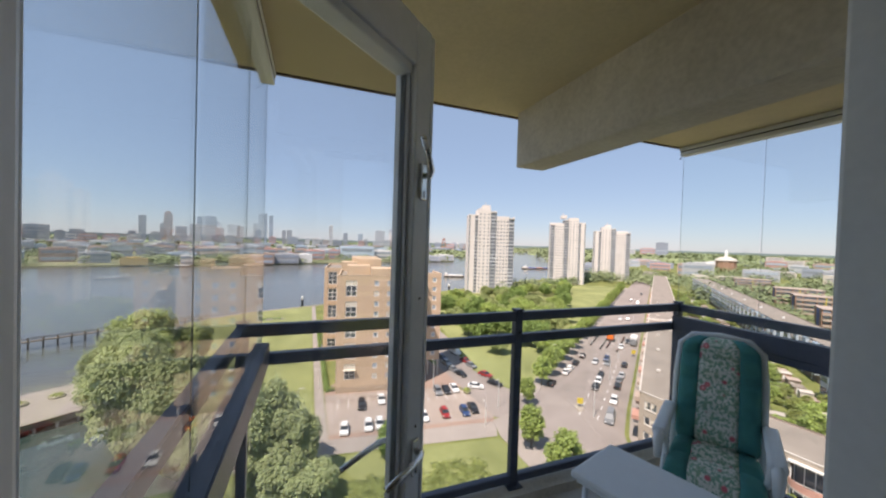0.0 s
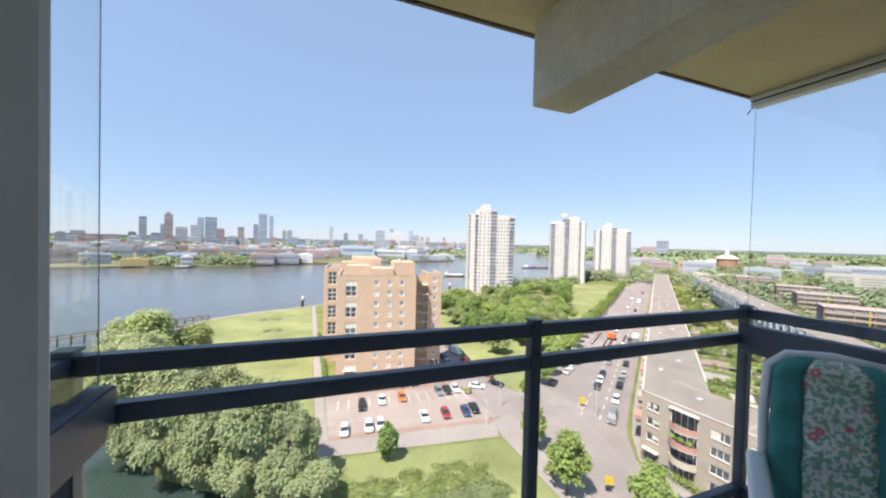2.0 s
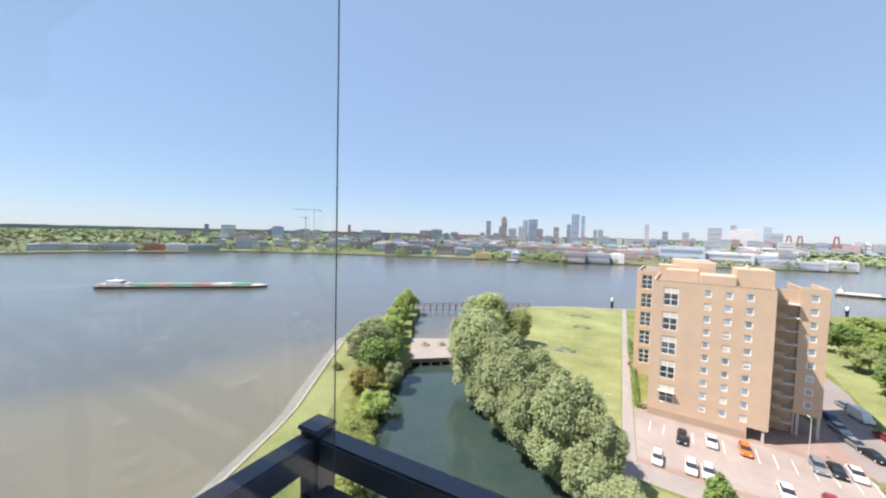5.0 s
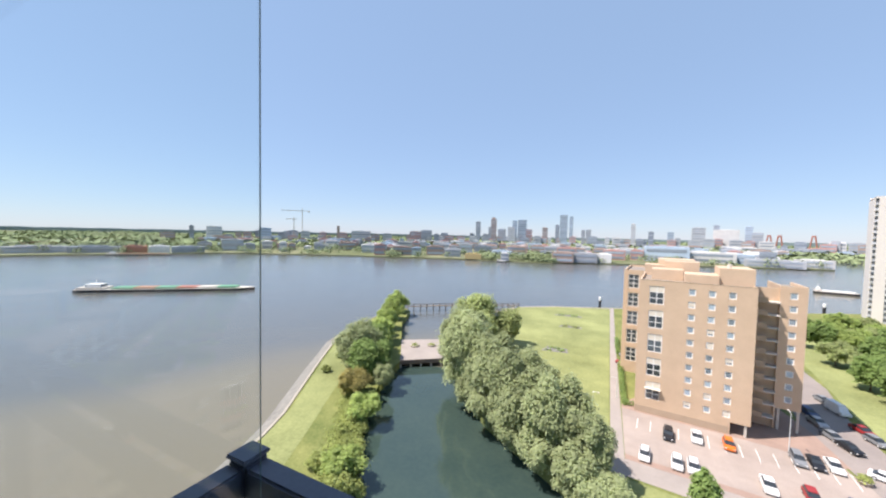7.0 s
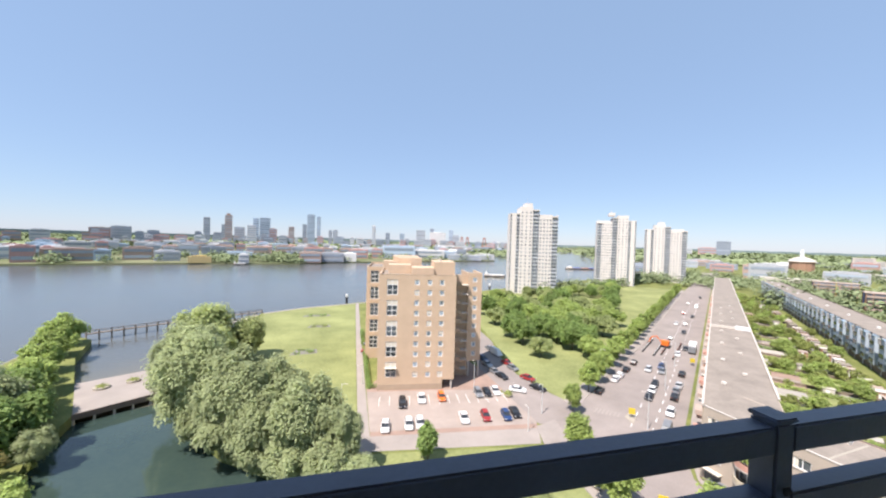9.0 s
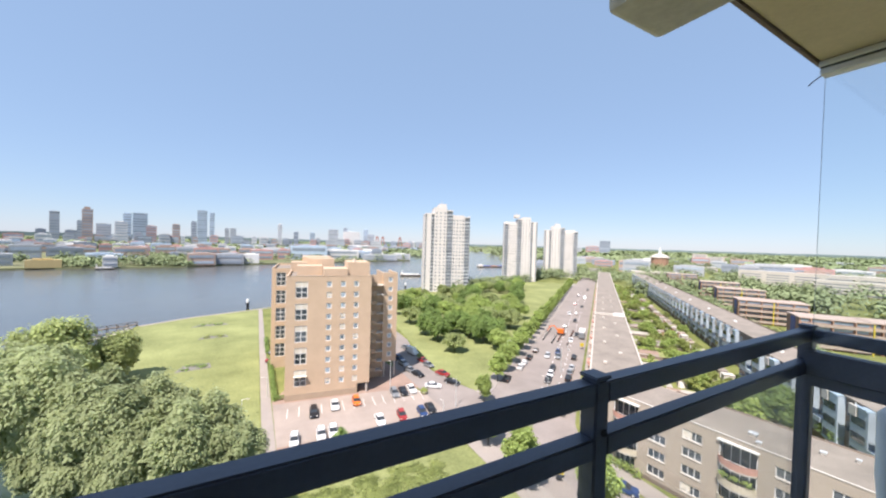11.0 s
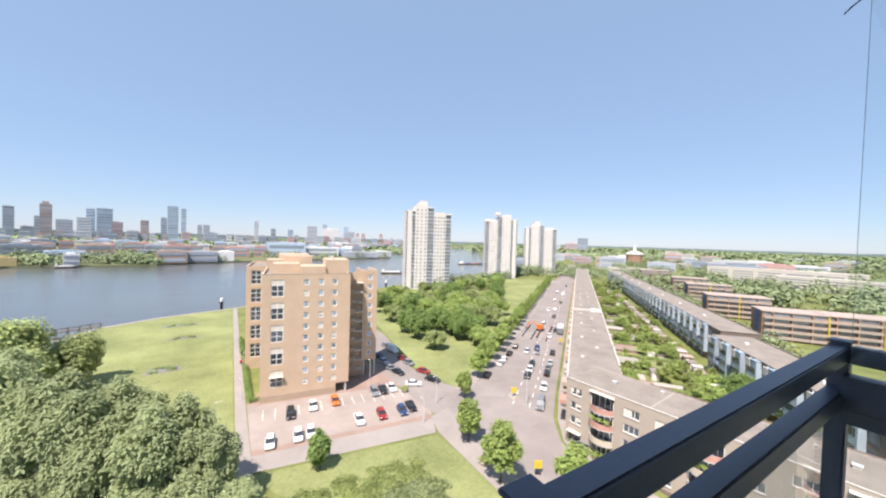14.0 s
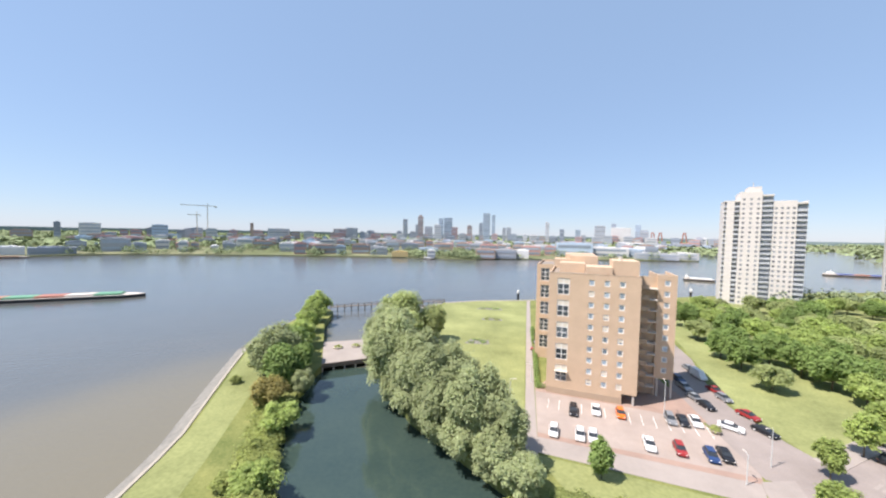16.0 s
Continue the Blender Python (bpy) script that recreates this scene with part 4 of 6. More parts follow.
def curved_balcony(parent, u, w, z, out, material, name="balcony"):
    """A bowed balcony: floor slab and parapet along an arc."""
    n = 12
    arc = [(u + w * i / n, -0.25 - out * math.sin(math.pi * i / n) ** 0.7) for i in range(n + 1)]
    b = part(name, prism([(u, 0.0)] + arc + [(u + w, 0.0)], z - 0.2, z), M_CONCL, parent, "bowed concrete balcony slab")
    bm = bmesh.new()
    for (x0, y0), (x1, y1) in zip(arc, arc[1:]):
        v = [bm.verts.new(p) for p in ((x0, y0, z + 0.002), (x1, y1, z + 0.002), (x1, y1, z + 0.95), (x0, y0, z + 0.95), (x0, y0 + 0.1, z + 0.002), (x1, y1 + 0.1, z + 0.002), (x1, y1 + 0.1, z + 0.95), (x0, y0 + 0.1, z + 0.95))]
        for f in ((0, 1, 2, 3), (5, 4, 7, 6), (3, 2, 6, 7)):
            bm.faces.new([v[i] for i in f])
    part("parapet", bm, material, b)
    return b


near = thing("terrace", "four-storey taupe terrace wing with bowed red balconies and a flat roof", "building", m=pose(59.0, 46.9, GROUND, 0, 0, -84.5))
NL = 78
wins, loggias = [], []
for base in (0.0, 16.1, 32.2, 48.3):
    if base == 0.0:
        wins += [(0.8, 1.1), (2.0, 1.1)]
    else:
        wins += [(base - 4.9, 2.7), (base + 0.2, 2.7)]
    loggias.append(base + 5.1)
holes, spec = [], []
for u, w in wins:
    for k in range(4):
        if u < 3 and k == 0:
            continue
        holes.append((u, u + w, 1.45 + 2.85 * k, 2.9 + 2.85 * k))
        spec.append((u, w, 1.45 + 2.85 * k))
for u in loggias:
    for k in range(1, 4):
        holes.append((u, u + 4.3, 0.35 + 2.85 * k, 2.75 + 2.85 * k + (0.55 if k == 3 else 0)))
    holes.append((u + 0.3, u + 4.0, 0.02, 2.6))
bm = facade(bmesh.new(), 0, NL, 0, ROW_H, holes, 0.3)
boxed(bm, NL - 0.3, NL, 0.31, 11, 0, ROW_H)
boxed(bm, 0, NL, 10.7, 11, 0, ROW_H)
part("wall", bm, M_ROWWALL, near, "taupe rendered wall")
part("roof", box_bm(0.1, NL - 0.1, 0.2, 10.9, ROW_H - 0.25, ROW_H - 0.05), M_ROOF, near, "flat grey bitumen roof")
for a in ((0, NL, -0.08, 0.2, ROW_H + 0.002, ROW_H + 0.1), (11, NL, 10.8, 11.08, ROW_H + 0.002, ROW_H + 0.16)):
    part("roof_edge", box_bm(*a), M_DARKBRICK if a[2] > 5 else M_CONCL, near)
part("plinth", box_bm(0, NL, -0.06, -0.003, 0, 0.7), M_DARKBRICK, near)
for i, (u, w, z) in enumerate(spec):
    row_window(near, u, z, w, 1.45, 1 if w < 2 else 3)
    part("sill", box_bm(u - 0.05, u + w + 0.05, -0.12, 0.1, z - 0.1, z - 0.005), M_CONCL, near)
    if rnd.random() < 0.3:
        part("blind", box_bm(u + 0.1, u + w * rnd.choice((0.5, 0.98)), 0.135, 0.15, z + rnd.uniform(0.1, 0.8), z + 1.35), M_BLIND, near)
for u in loggias:
    for k in range(1, 4):
        z = 0.35 + 2.85 * k
        curved_balcony(near, u - 0.1, 4.5, z + 0.15, 1.25, M_SALMON if k == 3 else (M_CREAM if (k == 1 or u > 20) else M_SALMON))
        row_window(near, u, z, 4.3, 2.4 if k < 3 else 2.95, 4, 1.1)
        for s in (u, u + 4.2):
            part("post", box_bm(s, s + 0.1, 0.0, 0.1, z + 0.16, z + 2.4), M_WHITEF, near)
    part("canopy", box_bm(u - 0.2, u + 4.5, -0.5, 0.1, 12.1, 12.3), M_WHITEF, near, "white flat canopy edge")
    row_window(near, u + 0.3, 0.02, 3.7, 2.55, 4, 0.3)
    for j in range(3):
        piece("plant", leaf_mesh("plant", [((u + 0.8 + j * 1.3, -0.9, 7.6), (0.5, 0.3, 0.35))], 90, 0.25, M_LEAF, 300 + j), near)
part("awning", box_bm(0.5, 3.4, -1.0, -0.05, 2.7, 2.85), M_BLIND, near, "cream shop awning")
part("shop_window", box_bm(0.6, 3.2, -0.03, -0.005, 0.75, 2.5), M_PANE, near)
for u, v, s in ((6.5, 5, 0.7), (23.6, 3.2, 0.9), (25.0, 1.0, 0.5), (37, 5, 0.8), (14, 8, 0.5), (30.5, 5.6, 0.5), (33.5, 7.2, 0.35)):
    h = part("roof_vent", box_bm(u, u + s, v, v + s, ROW_H - 0.05, ROW_H + 0.35, bevel=0.04), M_CONCL, near)
    part("cap", box_bm(u - 0.08, u + s + 0.08, v - 0.08, v + s + 0.08, ROW_H + 0.352, ROW_H + 0.42), M_TRACK, h)
part("roof_seam", box_bm(15.2, 15.5, 0.2, 10.8, ROW_H - 0.046, ROW_H - 0.03), M_KERB, near)

SL = 345
far_wing = thing("terrace", "long flat-roofed taupe terrace along the street", "building", m=pose(59.2, 47.3, GROUND, 0, 0, 37.1))
bm = bmesh.new()
boxed(bm, 0.4, SL, -10.9, 0, 0, ROW_H - 0.26)
part("wall", bm, M_ROWWALL, far_wing, "taupe rendered wall")
part("roof", box_bm(0.5, SL, -10.7, -0.2, ROW_H - 0.25, ROW_H - 0.12), M_ROOF, far_wing, "flat grey bitumen roof")
for a in ((0, SL, -0.2, 0.1, ROW_H - 0.115, ROW_H + 0.1), (12, SL, -11.05, -10.7, ROW_H - 0.045, ROW_H + 0.14)):
    part("roof_edge", box_bm(*a), M_CONCL, far_wing)
part("fire_wall", box_bm(78, 78.5, -10.7, -0.2, ROW_H - 0.04, ROW_H + 0.7), M_CONCL, far_wing, "low pale wall across the roof")
part("white_panel", box_bm(77.7, 77.98, -10.6, -6.8, ROW_H - 0.03, ROW_H + 1.3), M_WHITEF, far_wing, "white panel on the roof")
for i in range(14):
    u, v = 14 + i * 9.5, -3.5 - 3.6 * (i % 2)
    part("roof_vent", box_bm(u, u + 0.8, v, v + 0.8, ROW_H - 0.04, ROW_H + 0.4, bevel=0.05), M_CONCL, far_wing)
for i in range(24):
    u = 5 + i * 10.5
    b = part("balcony", box_bm(u, u + 3.4, 0.01, 1.4, 4.9, 5.9, bevel=0.1), M_SALMON if i % 3 == 0 else M_GALLERY, far_wing, "street balcony")
    part("awning", box_bm(u + 4, u + 6.5, 0.01, 1.2, 2.6, 2.8), M_BROWN if i % 2 else M_BLIND, far_wing)
    for k in range(1, 4):
        row_window(far_wing, u + 7.5, 1.4 + 2.85 * k, 2.6, 1.45, 2, 0.012).matrix_basis = Matrix.Translation((u + 8.6, 0.09, 1.4 + 2.85 * k)) @ Matrix.Rotation(math.pi, 4, "Z")

# ---- blue-clad rows behind the gardens ----


def blue_row(x, y, turn, length, h, unit, label):
    r = thing("terrace", label, "building", "blue-clad terraces", m=pose(x, y, GROUND, 0, 0, turn))
    part("wall", box_bm(0, length, 0, 10.5, 0, h), M_DARKBRICK, r, "dark brick wall")
    part("roof", box_bm(-0.2, length + 0.2, -0.3, 10.6, h + 0.002, h + 0.2), M_ROOF, r)
    part("roof_edge", box_bm(-0.25, length + 0.25, 10.62, 10.8, h - 0.2, h + 0.5), M_DARKBRICK, r)
    n = int(length / unit)
    for i in range(n):
        u = i * unit
        b = part("bay", box_bm(u + 0.4, u + unit * 0.62, -1.2, -0.01, 2.6, h - 0.3, bevel=0.05), M_BLUEGREY, r, "blue-grey clad bay")
        for k in range(3):
            z = 3.2 + k * 2.95
            part("pane", box_bm(u + 0.7, u + unit * 0.55, -1.26, -1.205, z, z + 1.5), M_PANE, b)
        part("penthouse", box_bm(u + 0.4, u + unit * 0.3, -1.55, -1.215, h - 2.0, h - 0.1, bevel=0.04), M_CONCL, r, "pale projecting box")
        part("glazed_roof", box_bm(u + unit * 0.33, u + unit * 0.62, -1.5, -0.02, h - 0.28, h + 0.05, bevel=0.03), M_PALEPANE, r, "pale blue glazed roof edge")
        part("pane", box_bm(u + unit * 0.68, u + unit * 0.95, -0.06, -0.005, 6.2, 8.0), M_PANE, r)
        part("pane", box_bm(u + unit * 0.68, u + unit * 0.95, -0.06, -0.005, 9.2, 11.0), M_PANE, r)
        part("downpipe", tube(bmesh.new(), [(u + 0.1, -0.3, 0), (u + 0.1, -0.3, h)], 0.12, 6), M_WHITEF, r)
        if i % 2 == 0:
            part("balcony", box_bm(u + unit * 0.64, u + unit * 0.98, -1.3, -0.02, 5.0, 5.9), M_BLUEGREY, r)
        if i % 4 == 1:
            part("roof_vent", box_bm(u + 2, u + 2.8, 4, 4.8, h + 0.2, h + 0.7), M_WHITEF, r)
    return r


blue_row(353, 227, 180 + 39.7, 277, 12.6, 7.5, "long terrace clad in blue-grey panels with white roof boxes")
blue_row(131.1, 49.0, 180 + 42.0, 62, 12.6, 7.2, "blue-grey clad terrace with white boxes and a grey roof")

# ---- brown gallery flats ----


def brown_block(x, y, turn, length, label):
    b = thing("gallery_flats", label, "building", "brown gallery flats", m=pose(x, y, GROUND, 0, 0, turn))
    part("wall", box_bm(0, length, 0, 14, 0, 12.4), M_BROWN, b, "brown brick wall")
    part("roof", box_bm(-0.3, length + 0.3, -0.6, 14.2, 12.402, 12.8), M_GALLERY, b, "pale flat roof")
    part("end_panel", box_bm(-0.12, -0.005, 4, 9, 0.5, 12), M_BLUEPANEL, b, "dark blue end panel")
    for k in range(4):
        z = 1.2 + k * 2.9
        part("gallery", box_bm(0.3, length - 0.3, -1.8, -0.02, z - 0.25, z), M_CONCL, b)
        part("parapet", box_bm(0.3, length - 0.3, -1.9, -1.78, z - 0.3, z + 0.9), M_GALLERY, b, "pale gallery parapet")
        part("glazing", box_bm(0.6, length - 0.6, -0.06, -0.006, z + 1.0, z + 2.2), M_PALEPANE, b)
    for u in range(int(length / 6.5)):
        part("pier", box_bm(u * 6.5 + 3.1, u * 6.5 + 3.5, -1.77, -0.07, 0, 12.4), M_BROWN, b)
    for u in (length * (0.5 if length > 25 else 1.0),):
        part("stair_tower", box_bm(u - 0.2, u + 0.2, -2.4, -1.92, 0, 12.6), M_YELLOW, b, "yellow steel stair")
    return b


for x, y, ln, lab in ((206, 58, 21, "brown four-storey gallery flats with a blue end wall"), (218.5, 41, 34, "brown gallery flats beside a yellow stair"), (242, 93, 29, "brown gallery flats with pale parapets"), (300, 128, 27, "brown gallery flats among trees"), (346, 160, 27, "low brown gallery flats farther off"), (413, 225, 28, "far brown gallery flats")):
    brown_block(x, y, -58, ln, lab)

# ---- white slab flats, church and far blocks on the near bank ----


def slab_flats(x, y, turn, length, h, label, depth=11):
    s = thing("slab_flats", label, "building", "white slab flats", m=pose(x, y, GROUND, 0, 0, turn))
    part("wall", box_bm(0, length, 0, depth, 0, h), M_CONCL, s, "pale concrete wall")
    part("roof", box_bm(-0.1, length + 0.1, -0.1, depth + 0.1, h + 0.002, h + 0.4), M_CONCL, s)
    for k in range(int(h / 2.9)):
        n = int(length / 24)
        for i in range(n):
            u = length * (i + 0.1) / n
            part("window_band", box_bm(u, u + length / n * 0.8, -0.05, -0.005, k * 2.9 + 1.0, k * 2.9 + 2.2), M_TOWERD, s)
    return s


slab_flats(533, 205, -84, 120, 17, "long white five-storey slab of flats")
slab_flats(500, 130, -84, 90, 13, "white slab of flats beyond the trees")
slab_flats(640, 215, -80, 130, 13, "pale slab of flats among trees")
slab_flats(985, 475, -60, 30, 30, "white stepped block of flats among trees", 20)
slab_flats(1000, 450, -60, 34, 24, "white stepped block of flats", 20)
slab_flats(1450, 420, -70, 170, 13, "long low white building on the horizon")
slab_flats(1250, 260, -75, 150, 12, "long low pale building on the horizon")
slab_flats(700, 360, -50, 60, 9, "low white hall among trees", 20)
slab_flats(470, 305, -50, 60, 8, "long low white hall", 14)
church = thing("church", "round brick church with a white lantern", "church", m=pose(776, 439, GROUND))
part("drum", tube(bmesh.new(), [(0, 0, 0), (0, 0, 22)], 17, 12), M_BROWN, church)
part("roof", tube(bmesh.new(), [(0, 0, 22), (0, 0, 25), (0, 0, 30)], [19, 17, 6], 12), M_CONCL, church)
part("lantern", tube(bmesh.new(), [(0, 0, 30), (0, 0, 38), (0, 0, 44)], [3, 2.5, 0.3], 10), M_WHITEF, church)

# ---- back gardens ----


def garden_spot(a, b):
    """a along the street, b across from the terrace towards the blue rows."""
    return 59.2 + 0.798 * a + 0.603 * b, 47.3 + 0.603 * a - 0.798 * b


M_PATIO = mat("grey_patio_slabs", (0.36, 0.33, 0.29), rough=0.9, var=0.15, scale=0.5, fine=5, bump=0.1, by_object=0.2)
PLOT = 5.6
for i in range(46):
    a = 15 + i * PLOT
    deep = 26.5 - max(0, a - 66) * 0.046
    split = 13.2 + deep * rnd.uniform(0.3, 0.55)
    for nm, b0, b1, mtl, lab in (("patio", 13.2, split, rnd.choice((M_PATIO, M_PATIO, M_BRICKPAVE, M_REDPAVE)), "paved patio of a back garden"), ("garden_lawn", split, 13.2 + deep - 3.5, rnd.choice((M_GRASS, M_ROUGH, M_GRASS, M_PATIO)), "small green lawn of a back garden")):
        patch(nm, [garden_spot(a, b0), garden_spot(a + PLOT - 0.3, b0), garden_spot(a + PLOT - 0.3, b1), garden_spot(a, b1)], 0.05, mtl, lab, "garden")
    fx, fy = garden_spot(a - 0.15, 13.2)
    if i % 3 == 1:
        f = thing("garden_fence", "grey weathered timber garden fence", "fence", "garden fences", m=pose(fx, fy, GROUND, 0, 0, -52.9))
        for k in range(6):
            part("fence_panel", box_bm(k * deep / 6, (k + 0.96) * deep / 6, -0.04, 0.04, 0.05, 0.95), M_WOOD, f)
            part("post", box_bm((k + 0.965) * deep / 6, (k + 0.99) * deep / 6, -0.06, 0.06, 0, 1.05), M_WOOD, f)
    elif i % 3 == 0:
        n = int(deep / 0.75)
        h = new("hedge", leaf_mesh("hedge", [((k * 0.75, 0, 0.6), (0.62, 0.55, 0.6)) for k in range(n)], n * 75, 0.3, rnd.choice((M_LEAF, M_LEAFD, M_LEAF)), 500 + i))
        h.matrix_basis = pose(fx, fy, GROUND, 0, 0, -52.9)
        tagged(h, "clipped green garden hedge", "hedge", "garden hedges")
    for b in (13.2 + deep - 3.2, *([split + rnd.uniform(0, 3)] if i % 4 == 1 else [])):
        x, y = garden_spot(a + rnd.uniform(0.2, 1.6), b)
        w, d, h = rnd.uniform(2.4, 3.6), rnd.uniform(2.2, 3.0), rnd.uniform(2.0, 2.5)
        q = thing("garden_shed", "small garden shed with a flat felt roof", "shed", "garden sheds", m=pose(x, y, GROUND, 0, 0, -52.9))
        part("wall", box_bm(0, d, 0, w, 0, h), rnd.choice((M_WOOD, M_CONCL, M_WOOD, M_BROWN)), q)
        part("roof", box_bm(-0.15, d + 0.15, -0.15, w + 0.15, h + 0.002, h + 0.12), rnd.choice((M_ROOF, M_GALLERY, M_ROOF, M_CONCL)), q)
        part("shed_door", box_bm(0.5, 1.3, -0.04, -0.003, 0.05, 1.85), M_WHITEF, q)
garden_a = make_tree("garden_tree", "bushy green tree in a garden", 6.0, 3.2, 1700, 0.55, M_LEAF, 31, 0.12, 0.1, 0.0, 10, group="garden trees")
garden_b = make_tree("garden_tree", "bushy olive tree in a garden", 5.5, 3.0, 1700, 0.55, M_LEAFY, 32, 0.12, 0.1, 0.0, 10, group="garden trees")
gs = []
for i in range(210):
    a = 8 + rnd.random() ** 1.2 * 300
    x, y = garden_spot(a, 13.5 + rnd.random() * (28 - max(0, a - 66) * 0.046))
    gs.append((x, y, rnd.uniform(0.35, 0.8), rnd.uniform(0, 6)))
scatter(garden_a, gs[0::2] + [(98.5, 37, 1.2, 2), (84.5, 31, 1.0, 0.4)])
scatter(make_tree("garden_tree", "tall dark green tree between the terraces", 9.5, 4.8, 12000, 0.42, M_LEAFD, 33, 0.2, 0.08, 0.1, 14, group="garden trees"), [(105.0, 33.5, 1.0, 0.4), (104.5, 22.5, 0.8, 2.0)])
scatter(garden_b, gs[1::2] + [(78.5, 43, 0.8, 1.0)])

# ---- distant woods and town ----


def woods(name, label, spots, seed, size, per, material=M_FOREST, kind="stuff"):
    """Far tree tops as many leaf clumps: spots are (x, y, z, radius, height)."""
    blobs = [((x, y, z + h * 0.45), (r, r, h * 0.55)) for x, y, z, r, h in spots]
    me = leaf_mesh(name, blobs, per * len(blobs), size, material, seed)
    return tagged(new(name, me), label, "trees", kind=kind)


def strip(n, inside, seed, r, h, z=GROUND):
    g = random.Random(seed)
    out = []
    while len(out) < n:
        x, y = inside(g)
        out.append((x, y, z, g.uniform(*r), g.uniform(*h)))
    return out


def beyond_gardens(g):
    a, b = g.uniform(-40, 420), g.uniform(60, 76)
    return garden_spot(a, b)


def east(g):
    a, d = radians(g.uniform(58, 84)), 330 + 900 * g.random() ** 1.4
    return d * math.sin(a), d * math.cos(a)


def far_east(g):
    a, d = radians(g.uniform(36, 95)), g.uniform(1100, 4300)
    return d * math.sin(a), d * math.cos(a)


def street_end(g):
    a, b = g.uniform(352, 520), g.uniform(-75, 40)
    return garden_spot(a, b)


def tower_feet(g):
    a = g.uniform(0, 1)
    return 150 + a * 190 + g.uniform(-8, 8), 246 + a * 85 + g.uniform(-9, 5)


woods("bushes", "row of green bushes behind the blue terrace", strip(150, beyond_gardens, 1, (3, 5.5), (3.5, 7.5)), 61, 0.9, 170)
woods("trees", "green trees at the end of the street", strip(60, street_end, 7, (5, 9), (7, 12)), 67, 1.7, 130)
woods("trees", "green trees round the white towers", strip(46, tower_feet, 8, (4, 7), (6, 10)), 68, 1.5, 140)
woods("trees", "green trees among the flats", strip(260, east, 2, (6, 12), (8, 13)), 62, 2.2, 130)
woods("woods", "wide dark green woods towards the horizon", strip(330, far_east, 3, (50, 95), (12, 19)), 63, 11, 120)


def far_bank(g):
    t = g.random()
    pts = FAR_SHORE[1:13]
    k = min(int(t * (len(pts) - 1)), len(pts) - 2)
    p, q, f = Vector(pts[k]), Vector(pts[k + 1]), t * (len(pts) - 1) - k
    m = p.lerp(q, f)
    n = Vector((-(q - p).y, (q - p).x)).normalized()
    n = n if n.y > 0 or n.x < -0.8 else -n
    return tuple(m + n * (12 + 420 * g.random() ** 2))


def far_west(g):
    a, d = radians(g.uniform(-95, 33)), g.uniform(950, 3900)
    return d * math.sin(a), d * math.cos(a)


woods("bank_trees", "green trees along the opposite bank", strip(270, far_bank, 4, (6, 13), (6, 13), WATER + 1.8), 64, 2.6, 90)
woods("woods", "far green woods behind the city", strip(330, far_west, 5, (55, 100), (10, 16), WATER + 1.8), 65, 12, 110)

# far wooded land, with the distance haze put into its blue-green colour
M_DISTANCE = mat("hazy_distance", (0.2, 0.255, 0.26), rough=1.0, var=0.15, scale=0.004, fine=0.03, bump=0, spec=0.0)
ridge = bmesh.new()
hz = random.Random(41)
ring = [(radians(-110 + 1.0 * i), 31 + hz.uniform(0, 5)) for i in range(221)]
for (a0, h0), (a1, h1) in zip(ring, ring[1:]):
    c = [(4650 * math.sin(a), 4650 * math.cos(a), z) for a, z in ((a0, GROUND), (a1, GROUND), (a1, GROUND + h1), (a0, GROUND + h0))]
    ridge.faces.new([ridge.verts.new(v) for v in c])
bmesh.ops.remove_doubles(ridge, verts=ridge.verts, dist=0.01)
tagged(part("backdrop", ridge, M_DISTANCE), "low wooded land on the horizon, coloured blue-green as haze", "distance", kind="structure")

# town colours, lightened to carry the haze of distance
M_TOWN = [mat("town_" + n, c, rough=0.8, var=0.15, scale=0.05, fine=0.4, bump=0, by_object=0.15, by_island=0.2) for n, c in (("grey", (0.43, 0.44, 0.46)), ("brick", (0.42, 0.31, 0.26)), ("pale", (0.62, 0.61, 0.6)), ("dark", (0.28, 0.31, 0.36)), ("blue", (0.42, 0.51, 0.6)), ("rose", (0.5, 0.3, 0.27)), ("white", (0.74, 0.73, 0.71)))]
GREY, BRICK, PALE, DARK, BLUE, ROSE, WHITE = M_TOWN

# far window bands, paled towards blue-grey for haze
FARPANE = mat("far_glazing_hazed", (0.3, 0.345, 0.4), rough=0.35, var=0.15, scale=0.05, fine=0.5, bump=0, by_object=0.3)


def far_building(x, y, w, h, material, label, depth=None, name="city_building", base=WATER + 1.8, bands=True, top=0.0):
    """A far block that faces the river, with recessed window bands and a roof house."""
    d = depth or w * 0.8
    b = thing(name, label, "building", m=pose(x, y, base, 0, 0, math.degrees(-math.atan2(x, y))))
    part("wall", box_bm(-w / 2, w / 2, 0, d, 0, h), material, b)
    part("roof", box_bm(-w * 0.3, w * 0.25, d * 0.2, d * 0.8, h + 0.02, h + max(1.5, top)), material, b)
    if bands:
        n = max(2, int(h / 9))
        for k in range(n):
            part("window_band", box_bm(-w * 0.44, w * 0.44, -0.4, -0.02, h * (k + 0.3) / n, h * (k + 0.72) / n), FARPANE, b)
    return b


far_building(-591, 1595, 23, 108, GREY, "tall grey and red skyscraper across the river")
far_building(-538, 1614, 12, 82, GREY, "slim grey tower of the city centre")
far_building(-520, 1620, 27, 122, BRICK, "brown stone skyscraper with a rounded top", top=8)
far_building(-482, 1632, 39, 74, GREY, "broad grey-brown office block")
far_building(-423, 1648, 23, 116, BLUE, "slim blue-grey stacked glass skyscraper")
far_building(-389, 1656, 42, 119, BLUE, "broad blue-grey stacked skyscraper")
far_building(-427, 1600, 33, 83, PALE, "pale green-grey city block")
